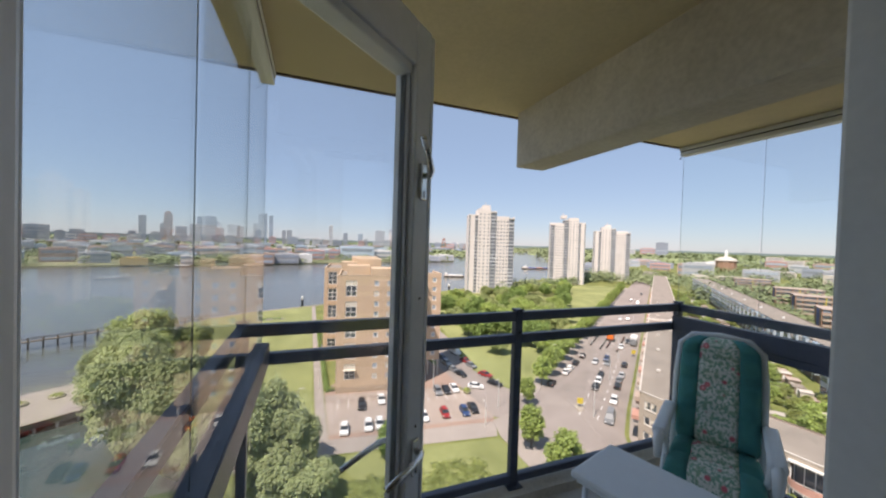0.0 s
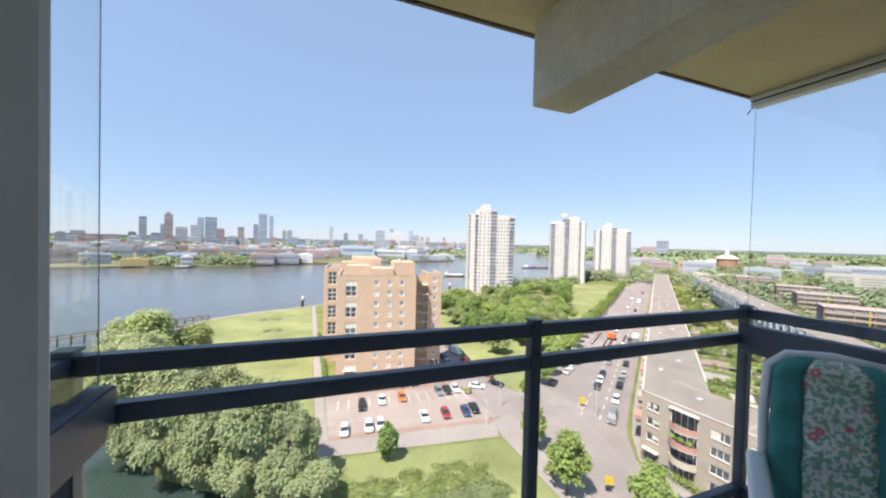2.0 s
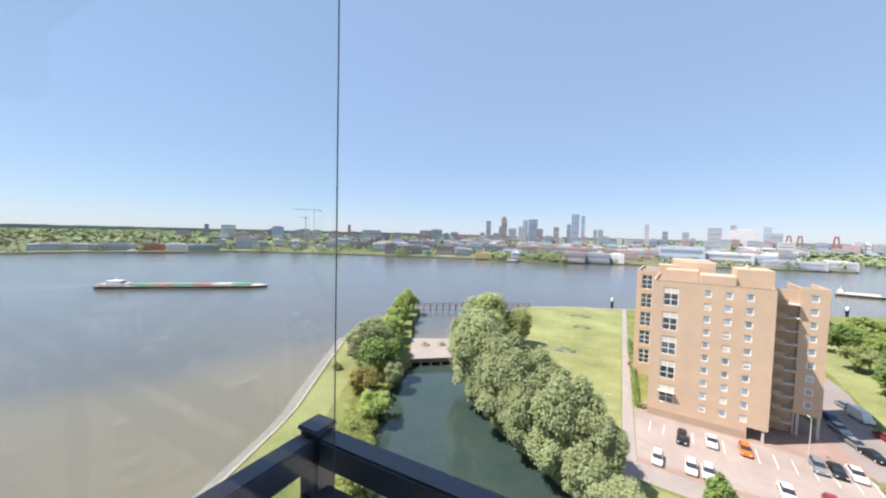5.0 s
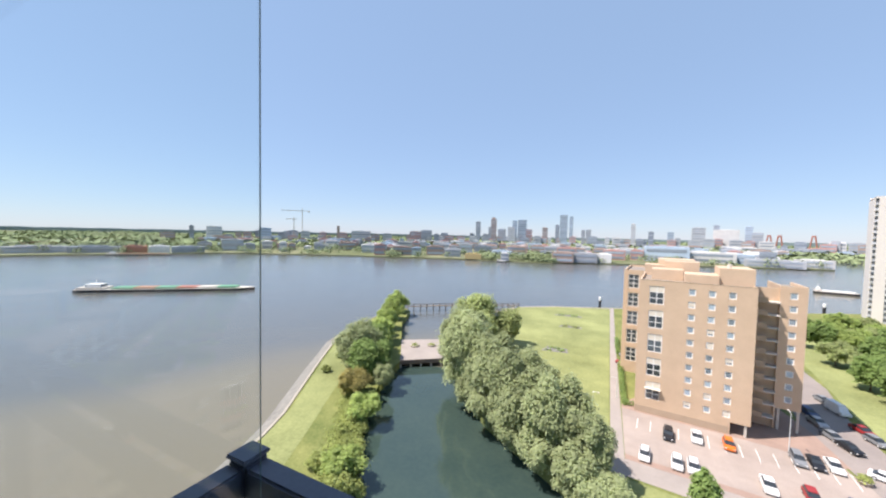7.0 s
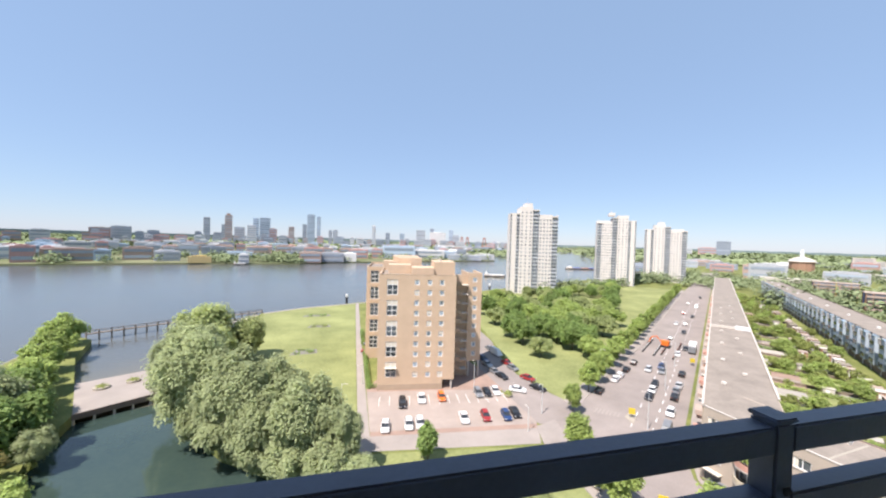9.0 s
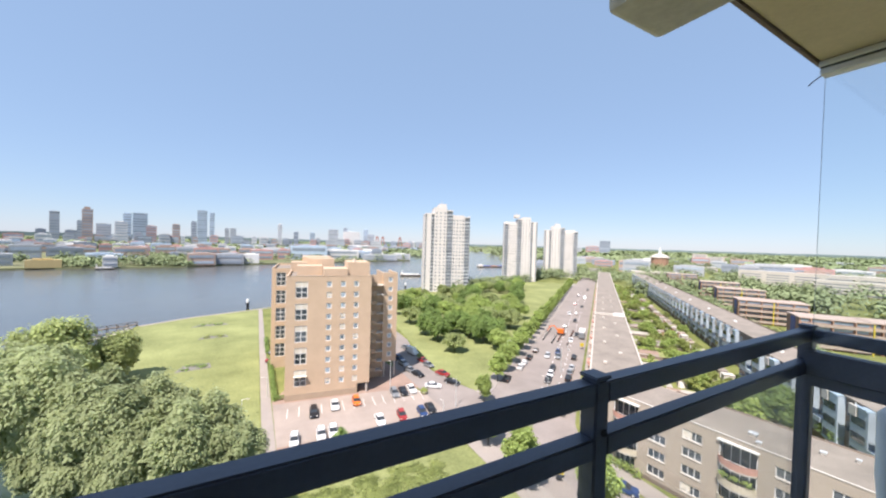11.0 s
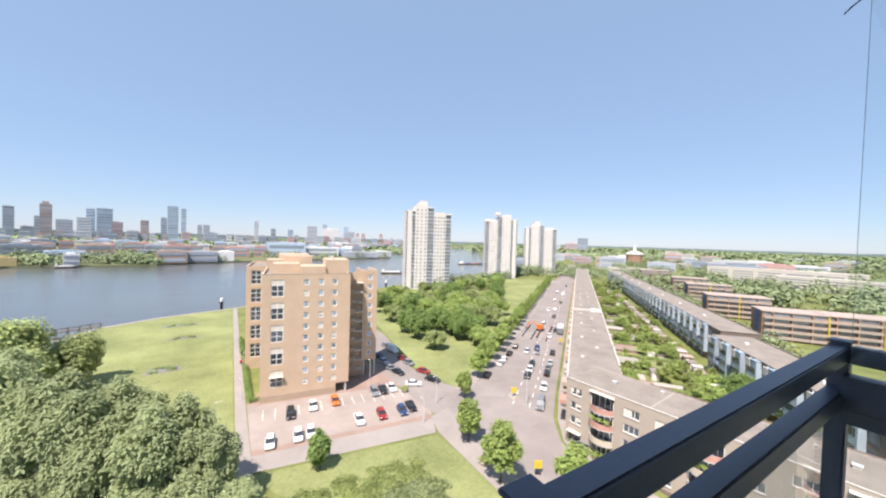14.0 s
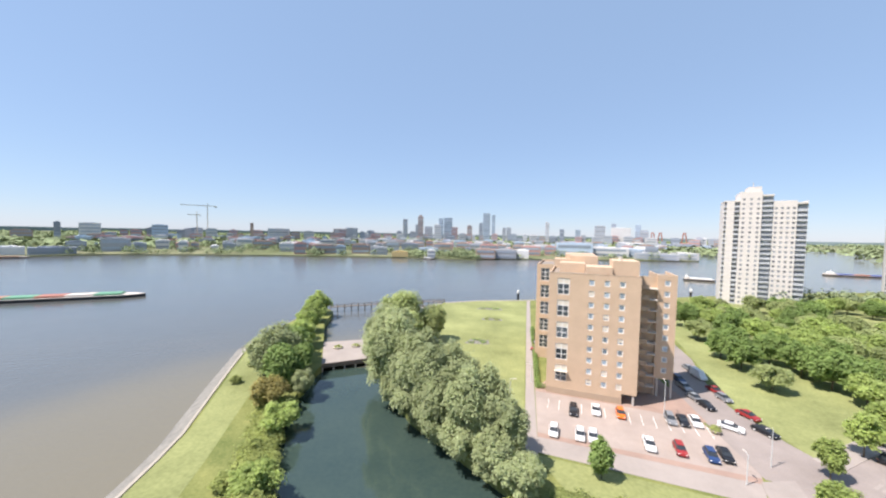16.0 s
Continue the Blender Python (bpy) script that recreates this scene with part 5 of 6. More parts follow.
far_building(-358, 1663, 31, 73, ROSE, "orange-red block of the city centre")
far_building(-285, 1678, 24, 83, BRICK, "brick tower of the city centre")
far_building(-230, 1686, 18, 97, DARK, "dark blue-grey city tower")
far_building(-203, 1689, 34, 144, BLUE, "very tall pale blue glass skyscraper")
far_building(-170, 1692, 17, 136, BLUE, "tall slim blue skyscraper")
far_building(-118, 1698, 16, 75, GREY, "square grey tower of the city centre")
far_building(-96, 1699, 22, 76, GREY, "square grey tower of the city centre")
far_building(83, 1700, 18, 102, PALE, "slim pale tower of the city centre", top=4)
far_building(-618, 1585, 23, 49, DARK, "low dark block of the city centre")
far_building(-556, 1608, 29, 48, GREY, "low grey block of the city centre")
far_building(149, 1695, 20, 71, DARK, "dark tower of the city centre")
far_building(218, 1687, 23, 70, BLUE, "blue-grey block of the city centre")
far_building(309, 1673, 45, 89, GREY, "large dark grey city block")
far_building(383, 1620, 77, 80, WHITE, "large plain white building", bands=False)
far_building(363, 1662, 19, 98, DARK, "dark tower behind a white building")
far_building(455, 1640, 22, 94, BLUE, "blue glass tower on the skyline")
far_building(469, 1600, 31, 70, GREY, "grey block beside a blue tower")
far_building(-823, 1489, 56, 60, GREY, "grey block of the city centre")
far_building(-871, 1462, 55, 53, BRICK, "brown block of the city centre")
far_building(-744, 1530, 36, 48, DARK, "low dark block of the city centre")
far_building(-1330, 697, 14, 54, DARK, "dark slim tower block on the skyline")
far_building(-1297, 755, 48, 53, PALE, "broad grey block of flats")
far_building(-1207, 893, 43, 52, BLUE, "dark blue glass office block")
far_building(-1026, 1096, 11, 67, BRICK, "tall brick chimney on the skyline", bands=False)
far_building(-956, 1157, 79, 48, PALE, "pale grey flats by the river")
far_building(-1359, 638, 41, 29, BRICK, "low brick building across the river")
far_building(1367, 1013, 44, 70, DARK, "dark tower block on the horizon", base=GROUND)
far_building(1338, 1051, 60, 44, ROSE, "reddish flats on the horizon", base=GROUND)
far_building(1290, 1120, 70, 36, PALE, "pale flats on the horizon", base=GROUND)
far_building(-209, 543, 27, 9, M_OCHRE, "long yellow shed at the water's edge", 10, "shed", bands=False)
far_building(-155, 546, 13, 13, WHITE, "white house on the opposite bank", 12, "house")
far_building(-69, 574, 32, 16, BRICK, "brown warehouse with a pale roof", 20, "warehouse")
far_building(-37, 594, 35, 15, GREY, "grey warehouse at the quay", 20, "warehouse")
far_building(-10, 616, 22, 14, WHITE, "white end of a warehouse", 20, "warehouse", bands=False)
far_building(-704, 285, 30, 11, M_RED, "red shed on the opposite bank", 20, "shed", bands=False)
far_building(-685, 310, 28, 11, WHITE, "white and blue shed on the opposite bank", 20, "shed", bands=False)
far_building(-661, 342, 47, 10, DARK, "dark long shed on the opposite bank", 20, "shed")
far_building(-775, 193, 65, 10, GREY, "long grey shed on the opposite bank", 20, "shed")
far_building(-735, 246, 61, 10, DARK, "long dark shed on the opposite bank", 20, "shed")
far_building(-384, 519, 20, 20, ROSE, "pink house at the riverside", 15, "house")
far_building(-355, 545, 50, 16, BRICK, "red brick riverside houses", 15, "house")
far_building(-330, 560, 17, 15, BLUE, "blue-grey house at the riverside", 15, "house")
far_building(-305, 590, 34, 18, BRICK, "brown flats at the riverside", 15, "house")
far_building(-262, 575, 30, 14, GREY, "grey flats at the riverside", 15, "house")
far_building(226, 700, 70, 11, GREY, "long grey shed on the far quay", 25, "shed")
far_building(284, 735, 45, 12, PALE, "pale shed on the far quay", 25, "shed")
far_building(150, 760, 90, 18, PALE, "pale halls behind the far quay", 30, "warehouse")
far_building(90, 740, 70, 26, BLUE, "blue and white hall behind the far quay", 30, "warehouse")
town = random.Random(9)
for i in range(340):
    a, d = radians(town.uniform(-62, 24)), 700 + 750 * town.random()
    x, y = d * math.sin(a), d * math.cos(a)
    if in_poly(x, y, FAR_SHORE) and in_poly(x * 0.93, y * 0.93, FAR_SHORE):
        far_building(x, y, town.uniform(10, 42), town.uniform(9, 22), town.choice(M_TOWN), "low town building across the river", town.uniform(12, 25), "town_building")
for i in range(120):
    a, d = radians(town.uniform(-60, 26)), 1480 + 200 * town.random()
    far_building(d * math.sin(a), d * math.cos(a), town.uniform(12, 40), town.uniform(18, 46), town.choice((GREY, BRICK, PALE, DARK, ROSE)), "mid-height building of the city centre", None, "city_building")

for i in range(46):
    a, d = radians(town.uniform(44, 84)), 620 + 1000 * town.random()
    far_building(d * math.sin(a), d * math.cos(a), town.uniform(18, 60), town.uniform(10, 22), town.choice((PALE, GREY, BRICK, ROSE, GREY, DARK)), "flats among the trees of the far suburb", town.uniform(12, 20), "town_building", base=GROUND)


def tower_crane(x, y, h, jib, turn, label):
    c = thing("tower_crane", label, "crane", "tower cranes", m=pose(x, y, WATER + 1.8, 0, 0, turn))
    mast = bmesh.new()
    boxed(mast, -1.2, 1.2, -1.2, 1.2, 0, h)
    part("mast", mast, M_CREAM, c)
    part("jib", box_bm(-jib, jib * 0.35, -0.9, 0.9, h - 5, h - 3), M_CREAM, c)
    part("counterweight", box_bm(jib * 0.28, jib * 0.36, -1.5, 1.5, h - 9, h - 5.1), M_CONCL, c)
    part("cab", box_bm(-3, -1.3, -1, 1, h - 8, h - 5.2), M_WHITEF, c)
    part("apex", tube(bmesh.new(), [(0, 0, h), (0, 0, h + 8)], [1.2, 0.2], 4), M_CREAM, c)


tower_crane(-1123, 996, 128, 78, 50, "tall yellowish tower crane on the skyline")
tower_crane(-1144, 973, 95, 28, 40, "smaller tower crane on the skyline")
for x, y in ((495, 1585), (520, 1577), (600, 1560)):
    bp = thing("bridge_pylon", "red steel lift bridge tower", "bridge", "red bridge towers", m=pose(x, y, WATER + 1.8, 0, 0, -20))
    for s in (-1, 1):
        part("leg", tube(bmesh.new(), [(s * 11, 0, 0), (s * 3, 0, 62)], 2.2, 6), M_RED, bp)
    part("crossbeam", box_bm(-4, 4, -2, 2, 57, 62), M_RED, bp)

# ---- pier, deck and boats ----
pier = thing("pier", "long timber pier on posts across the basin", "pier", m=pose(0, 0, WATER))
PIER = [Vector((-99.0, 160.5, 0)), Vector((-79, 175.5, 0)), Vector((-46.5, 196.5, 0))]
for a, b in zip(PIER, PIER[1:]):
    d = b - a
    m = Matrix.Translation(a) @ Matrix.Rotation(math.atan2(d.y, d.x), 4, "Z")
    part("deck", box_bm(0, d.length, -0.9, 0.9, 2.5, 2.75, m=m), M_WOOD, pier)
    for s in (-0.85, 0.85):
        part("handrail", box_bm(0, d.length, s - 0.06, s + 0.06, 3.65, 3.8, m=m), M_WOOD, pier)
    n = int(d.length / 3.2)
    for i in range(n + 1):
        for s in (-0.8, 0.8):
            p = a + d * (i / n)
            q = m.to_3x3() @ Vector((0, s, 0)) + p
            part("post", tube(bmesh.new(), [(q.x, q.y, -0.5), (q.x, q.y, 3.7)], 0.16, 6), M_WOOD, pier)
# end section of the pier; its sunlit look is put into a paler material
landing = thing("pier_landing", "timber landing coloured pale as if sunlit, with a handrail curving up to the lawn", "pier", m=pose(0, 0, WATER))
LAND = [Vector((-55.5, 173.4, 0)), Vector((-50.6, 177.4, 0)), Vector((-48.3, 182.3, 0)), Vector((-47.0, 189.5, 0))]
for a, b in zip(LAND, LAND[1:]):
    d = b - a
    m = Matrix.Translation(a) @ Matrix.Rotation(math.atan2(d.y, d.x), 4, "Z")
    part("deck", box_bm(0, d.length, -0.9, 0.9, 2.3, 2.6, m=m), M_KERB, landing)
    for q in (-0.85, 0.85):
        part("handrail", box_bm(0, d.length, q - 0.08, q + 0.08, 3.5, 3.72, m=m), M_KERB, landing)
        for k in (0.15, 0.65):
            p = m @ Vector((d.length * k, q, 0))
            part("post", tube(bmesh.new(), [(p.x, p.y, -0.4), (p.x, p.y, 3.5)], 0.16, 6), M_WOOD, landing)
deck = thing("platform", "pale concrete platform on piles between pond and basin", "platform", m=pose(0, 0, GROUND))
quad = [(-58.4, 91.4), (-45.2, 101.5), (-55.5, 118.2), (-69.6, 109.5)]
part("slab", prism(quad, -0.35, 0.25), M_PAVE, deck, "pale pinkish concrete slab")
part("fascia", prism([(-58.5, 91.3), (-45.2, 101.4), (-45.1, 101.2), (-58.4, 91.1)], -1.0, 0.3), M_DARKBRICK, deck)
for i in range(6):
    p = Vector((-58.3, 91.5)).lerp(Vector((-45.4, 101.4)), i / 5)
    part("pile", tube(bmesh.new(), [(p.x, p.y, -2.6), (p.x, p.y, -0.36)], 0.25, 8), M_CONCL, deck)
for x, y, r in ((-61.5, 105.5, 1.7), (-56.5, 108.8, 1.5)):
    s = thing("round_planter", "low round stone planter on the platform", "planter", "platform planters", m=pose(x, y, GROUND + 0.25))
    ring = bmesh.new()
    tube(ring, [(0, 0, 0), (0, 0, 0.45), (0, 0, 0.55)], [r, r, r * 0.9], 20)
    part("rim", ring, M_KERB, s)
    piece("plants", leaf_mesh("plants", [((0, 0, 0.6), (r * 0.7, r * 0.7, 0.3))], 120, 0.35, M_LEAFY, int(r * 100)), s)
wallb = thing("sluice_house", "small grey metal screen at the end of the platform", "sluice", m=pose(-47.0, 103.5, GROUND + 0.25, 0, 0, 30))
part("panel", box_bm(-2.4, 2.4, -0.1, 0.1, 0, 2.6), M_TRACK, wallb)
part("frame", box_bm(-2.5, 2.5, -0.15, 0.15, 2.602, 2.75), M_CONCL, wallb)
nav = thing("beacon", "black and white river beacon on a post", "beacon", m=pose(-4.8, 222.5, WATER))
part("pile", tube(bmesh.new(), [(0, 0, -1), (0, 0, 5.2)], 0.7, 10), M_GASKET, nav)
part("platform", tube(bmesh.new(), [(0, 0, 5.2), (0, 0, 5.5)], 1.3, 10), M_GASKET, nav)
part("lamp", tube(bmesh.new(), [(0, 0, 5.5), (0, 0, 7.2), (0, 0, 7.6)], [0.7, 0.7, 0.3], 10), M_WHITEF, nav)
nav2 = copy_thing(nav, pose(110, 271, WATER))


def barge(x, y, turn, length, beam, label, cargo, house_at=0.9):
    b = thing("barge", label, "ship", "river barges", m=pose(x, y, WATER, 0, 0, turn))
    h = beam / 2
    out = [(0, -h * 0.7), (length * 0.03, -h), (length * 0.9, -h), (length * 0.97, -h * 0.55), (length, 0), (length * 0.97, h * 0.55), (length * 0.9, h), (length * 0.03, h), (0, h * 0.7)]
    part("hull", prism(out, -0.6, 1.7), M_GASKET, b, "dark hull")
    part("gunwale", prism([(px, py * 0.99) for px, py in out], 1.702, 1.95), M_CONCL, b)
    n = len(cargo)
    for i, c in enumerate(cargo):
        x0 = length * (0.2 + 0.7 * i / n)
        part("hatch", box_bm(x0, x0 + length * 0.68 / n, -h * 0.75, h * 0.75, 1.96, 3.0), c, b)
    part("wheelhouse", box_bm(length * 0.06, length * 0.14, -h * 0.6, h * 0.6, 1.96, 5.2, bevel=0.15), M_WHITEF, b)
    part("wheelhouse_window", box_bm(length * 0.14 + 0.01, length * 0.14 + 0.06, -h * 0.5, h * 0.5, 3.6, 4.8), M_PANE, b)
    part("cabin", box_bm(length * 0.02, length * 0.17, -h * 0.8, h * 0.8, 1.955, 3.2), M_CONCL, b)
    part("mast", tube(bmesh.new(), [(length * 0.1, 0, 5.2), (length * 0.1, 0, 8)], 0.12, 6), M_WHITEF, b)
    return b


M_SEAGREEN = mat("green_hatch", (0.12, 0.3, 0.18), rough=0.6, var=0.15, scale=0.3, fine=3, bump=0)
barge(-312, 96, 38.8, 106, 10.5, "long laden inland barge with green and red hatches", [M_SEAGREEN, M_BROWN, M_SEAGREEN, M_RED, M_CONCL, M_SEAGREEN])
barge(-690, 243, 49, 84, 9, "moored red-brown barge at the far bank", [M_BROWN, M_RED, M_BROWN])
barge(352, 521, -7, 60, 9, "blue barge with containers behind the towers", [M_BLUEPANEL, M_RED, M_BLUEPANEL])
barge(154, 397, -12, 26, 6, "small white river boat", [M_WHITEF])
barge(-165, 535, 15, 16, 5, "small white boat at the far bank", [M_WHITEF])

# ---- cars ----


def car_meshes(kind, paint):
    """Body, cabin glass and roof of a car that points along x."""
    L, Wd, H = {"hatch": (4.0, 1.75, 1.48), "saloon": (4.5, 1.8, 1.45), "estate": (4.6, 1.8, 1.5), "van": (5.2, 2.0, 2.3)}[kind]
    side = {"hatch": [(-2.0, 0.45), (-1.98, 0.95), (-1.7, 1.0), (1.0, 0.98), (1.85, 0.82), (2.0, 0.55), (2.0, 0.3), (-1.95, 0.3)], "saloon": [(-2.25, 0.45), (-2.2, 0.95), (-1.5, 1.02), (0.9, 0.98), (2.1, 0.8), (2.25, 0.55), (2.25, 0.3), (-2.2, 0.3)], "estate": [(-2.3, 0.45), (-2.28, 0.98), (-2.0, 1.02), (1.0, 1.0), (2.15, 0.82), (2.3, 0.55), (2.3, 0.3), (-2.25, 0.3)], "van": [(-2.6, 0.45), (-2.6, 1.2), (-2.5, 1.25), (1.5, 1.2), (2.45, 1.05), (2.6, 0.6), (2.6, 0.3), (-2.55, 0.3)]}[kind]
    cab = {"hatch": [(-1.92, 0.985), (-1.62, 1.42), (-0.3, 1.48), (0.35, 1.4), (1.1, 0.975)], "saloon": [(-1.75, 1.0), (-1.1, 1.38), (-0.2, 1.45), (0.4, 1.38), (1.15, 0.975)], "estate": [(-2.2, 1.0), (-2.0, 1.42), (-0.3, 1.5), (0.4, 1.4), (1.15, 0.99)], "van": [(-2.58, 1.24), (-2.55, 2.2), (0.9, 2.3), (1.3, 2.2), (2.0, 1.15)]}[kind]

    def loft(profile, w0, w1, bev):
        bm = bmesh.new()
        zs = [z for _, z in profile]
        lo, hi = min(zs), max(zs)
        vs = []
        for s in (-1, 1):
            vs.append([bm.verts.new((x, s * (w0 + (w1 - w0) * (z - lo) / (hi - lo)) / 2, z)) for x, z in profile])
        n = len(profile)
        bm.faces.new(vs[0])
        bm.faces.new(vs[1][::-1])
        for i in range(n):
            bm.faces.new((vs[0][i], vs[1][i], vs[1][(i + 1) % n], vs[0][(i + 1) % n]))
        bmesh.ops.recalc_face_normals(bm, faces=bm.faces)
        bmesh.ops.bevel(bm, geom=list(bm.edges), offset=bev, segments=2, affect="EDGES")
        return bm

    body = mesh_of("body", loft(side, Wd, Wd * 0.96, 0.07), paint)
    glass = mesh_of("cabin", loft(cab, Wd * 0.9, Wd * 0.7, 0.05), M_CARGLASS if kind != "van" else paint)
    top = max(z for _, z in cab)
    xs = [x for x, z in cab if z > top - 0.12]
    roof = mesh_of("roof", box_bm(min(xs) + 0.03, max(xs) - 0.03, -Wd * 0.35, Wd * 0.35, top - 0.035, top + 0.025, bevel=0.02), paint)
    wheel = bmesh.new()
    tube(wheel, [(0, -0.1, 0), (0, 0.1, 0)], 0.32, 14)
    rim = bmesh.new()
    tube(rim, [(0, -0.11, 0), (0, 0.11, 0)], 0.2, 10)
    lamp = mesh_of("headlight", box_bm(-0.05, 0.03, -0.17, 0.17, -0.07, 0.07, bevel=0.02), M_WHITEF)
    tail = mesh_of("tail_light", box_bm(-0.03, 0.05, -0.12, 0.12, -0.1, 0.1, bevel=0.02), M_RED)
    return L, Wd, body, glass, roof, mesh_of("tyre", wheel, M_TYRE), mesh_of("rim", rim, M_TRACK), lamp, tail


PAINTS = {n: mat("car_paint_" + n, c, rough=0.42, var=0.04, scale=1, fine=20, bump=0, spec=0.5) for n, c in (("white", (0.75, 0.75, 0.74)), ("black", (0.015, 0.016, 0.02)), ("grey", (0.2, 0.21, 0.22)), ("silver", (0.45, 0.46, 0.47)), ("blue", (0.025, 0.055, 0.15)), ("red", (0.3, 0.03, 0.03)), ("orange", (0.7, 0.16, 0.02)), ("mint", (0.5, 0.62, 0.55)))}
CAR_KINDS = {}


def car(x, y, turn, paint, kind="hatch", state="parked"):
    key = (paint, kind)
    m = pose(x, y, GROUND + 0.05, 0, 0, turn)
    if key in CAR_KINDS:
        return copy_thing(CAR_KINDS[key], m)
    L, Wd, body, glass, roof, tyre, rim, lamp, tail = car_meshes(kind, PAINTS[paint])
    word = {"hatch": "small hatchback", "saloon": "saloon car", "estate": "estate car", "van": "delivery van"}[kind]
    c = thing("van" if kind == "van" else "car", f"{paint} {word} on the paved ground", "van" if kind == "van" else "car", "cars", m=m)
    piece("body", body, c), piece("cabin", glass, c), piece("roof", roof, c)
    for sx in (-1, 1):
        for sy in (-1, 1):
            w = piece("wheel", tyre, c, Matrix.Translation((sx * L * 0.31, sy * (Wd / 2 - 0.1), 0.32)))
            piece("rim", rim, w)
    for sy in (-1, 1):
        piece("headlight", lamp, c, Matrix.Translation((L / 2 - 0.02, sy * Wd * 0.35, 0.66)))
        piece("tail_light", tail, c, Matrix.Translation((-L / 2 + 0.02, sy * Wd * 0.38, 0.8)))
    CAR_KINDS[key] = c
    return c


car(6.9, 73.1, -97, "white", "hatch")
car(11.9, 73.1, -97, "white", "hatch")
car(14.3, 73.1, -97, "white", "hatch")
car(11.8, 83.0, -97, "black", "estate")
car(16.8, 84.5, -97, "white", "saloon")
car(21.9, 84.4, -97, "orange", "hatch")
car(24.4, 73.5, -97, "white", "saloon")
car(29.5, 73.3, -97, "red", "hatch")
car(34.3, 72.7, -97, "blue", "hatch")
car(36.9, 73.6, -97, "black", "saloon")
car(32.0, 84.9, -97, "grey", "estate")
car(34.4, 84.9, -97, "black", "saloon")
car(36.9, 85.3, -97, "white", "saloon")
car(43.2, 84.8, -30, "white", "saloon")
car(49.3, 84.9, -62, "black", "saloon")
car(49.8, 91.6, -62, "red", "saloon")
car(49.0, 99.8, -75, "grey", "hatch")
car(49.1, 104.3, -75, "red", "saloon")
car(42.8, 94.3, -75, "black", "saloon")
car(42.0, 98.1, -75, "grey", "saloon")
car(42.2, 104.5, -80, "silver", "saloon")
car(42.7, 109.5, -80, "blue", "estate")
car(49.3, 113.8, -80, "white", "van")
car(49.2, 119.6, -80, "grey", "saloon")
car(74.0, 66.3, 217, "white", "hatch")
car(65.3, 59.4, 217, "grey", "van")
car(76.1, 74.6, 217, "black", "saloon")
car(80.0, 77.5, 217, "white", "hatch")
car(84.3, 80.8, 217, "black", "hatch")
car(82.7, 73.0, 37, "black", "saloon")
car(86.7, 76.1, 37, "grey", "saloon")
car(90.9, 78.9, 37, "silver", "saloon")
car(99.9, 85.8, 37, "black", "estate")
car(95.6, 89.0, 217, "grey", "saloon")
car(98.9, 92.4, 217, "blue", "hatch")
car(92.4, 91.1, 217, "silver", "hatch")
car(65.4, 80.3, 37, "black", "saloon")
car(75.7, 86.3, 37, "white", "saloon")
car(79.4, 88.6, 37, "white", "hatch")
car(85.0, 92.3, 37, "black", "saloon")
car(92.6, 97.3, 37, "black", "hatch")
car(53.7, 35.7, -60, "blue", "saloon")
car(59.3, 43.7, 110, "grey", "hatch")
car(5.7, 132.0, 180, "grey", "hatch")
car(4.5, 124.0, 180, "red", "hatch")
car(6.4, 123.1, 180, "red", "hatch")
car(116.4, 101.8, 217, "white", "hatch")
car(126.2, 107.2, 217, "black", "saloon")
car(134.0, 120.8, 37, "grey", "hatch")
car(149.4, 127.8, 217, "black", "hatch")
car(166.3, 141.6, 37, "silver", "hatch")
car(162.3, 143.1, 217, "white", "hatch")
car(188.7, 156.2, 217, "black", "saloon")
car(193.2, 165.6, 37, "red", "hatch")
car(221.8, 181.1, 217, "white", "van")
car(229.4, 193.3, 37, "grey", "hatch")
car(268.2, 215.9, 217, "black", "hatch")

# ---- street furniture, signs, hedges, reeds ----


def street_lamp(x, y, h, turn, label):
    s = thing("street_lamp", label, "street lamp", "street lamps", m=pose(x, y, GROUND, 0, 0, turn))
    part("pole", tube(bmesh.new(), [(0, 0, 0), (0, 0, h * 0.5), (0, 0, h)], [0.1, 0.08, 0.05], 8), M_TRACK, s)
    part("arm", tube(bmesh.new(), [(0, 0, h), (0.5, 0, h + 0.15), (1.0, 0, h + 0.12)], 0.04, 6), M_TRACK, s)
    part("lamp_head", box_bm(0.8, 1.5, -0.12, 0.12, h + 0.05, h + 0.17, bevel=0.03), M_CONCL, s)


for x, y, h, t in ((31.4, 86.8, 8, 90), (43.4, 72.8, 7, 200), (36.5, 66.5, 5, 90), (-2.6, 88, 4, 0), (2.6, 97, 5, 180), (63, 62, 8, 127), (85, 78, 8, 127), (105, 93, 8, 127), (74, 91, 8, -53)):
    street_lamp(x, y, h, t, "slim grey street lamp")


def road_sign(x, y, label):
    s = thing("road_sign", label, "sign", "yellow road signs", m=pose(x, y, GROUND + 0.04, 0, 0, -30))
    part("post", tube(bmesh.new(), [(0, 0, 0), (0, 0, 1.6)], 0.05, 6), M_GASKET, s)
    part("panel", box_bm(-0.7, 0.7, -0.05, 0.05, 0.9, 2.3, bevel=0.02), M_YELLOW, s, "plain yellow panel")
    part("foot", box_bm(-0.5, 0.5, -0.3, 0.3, 0, 0.12), M_GASKET, s)


for x, y in ((46.2, 42.4), (63.4, 66.9), (112.7, 93.0)):
    road_sign(x, y, "yellow temporary road works sign")


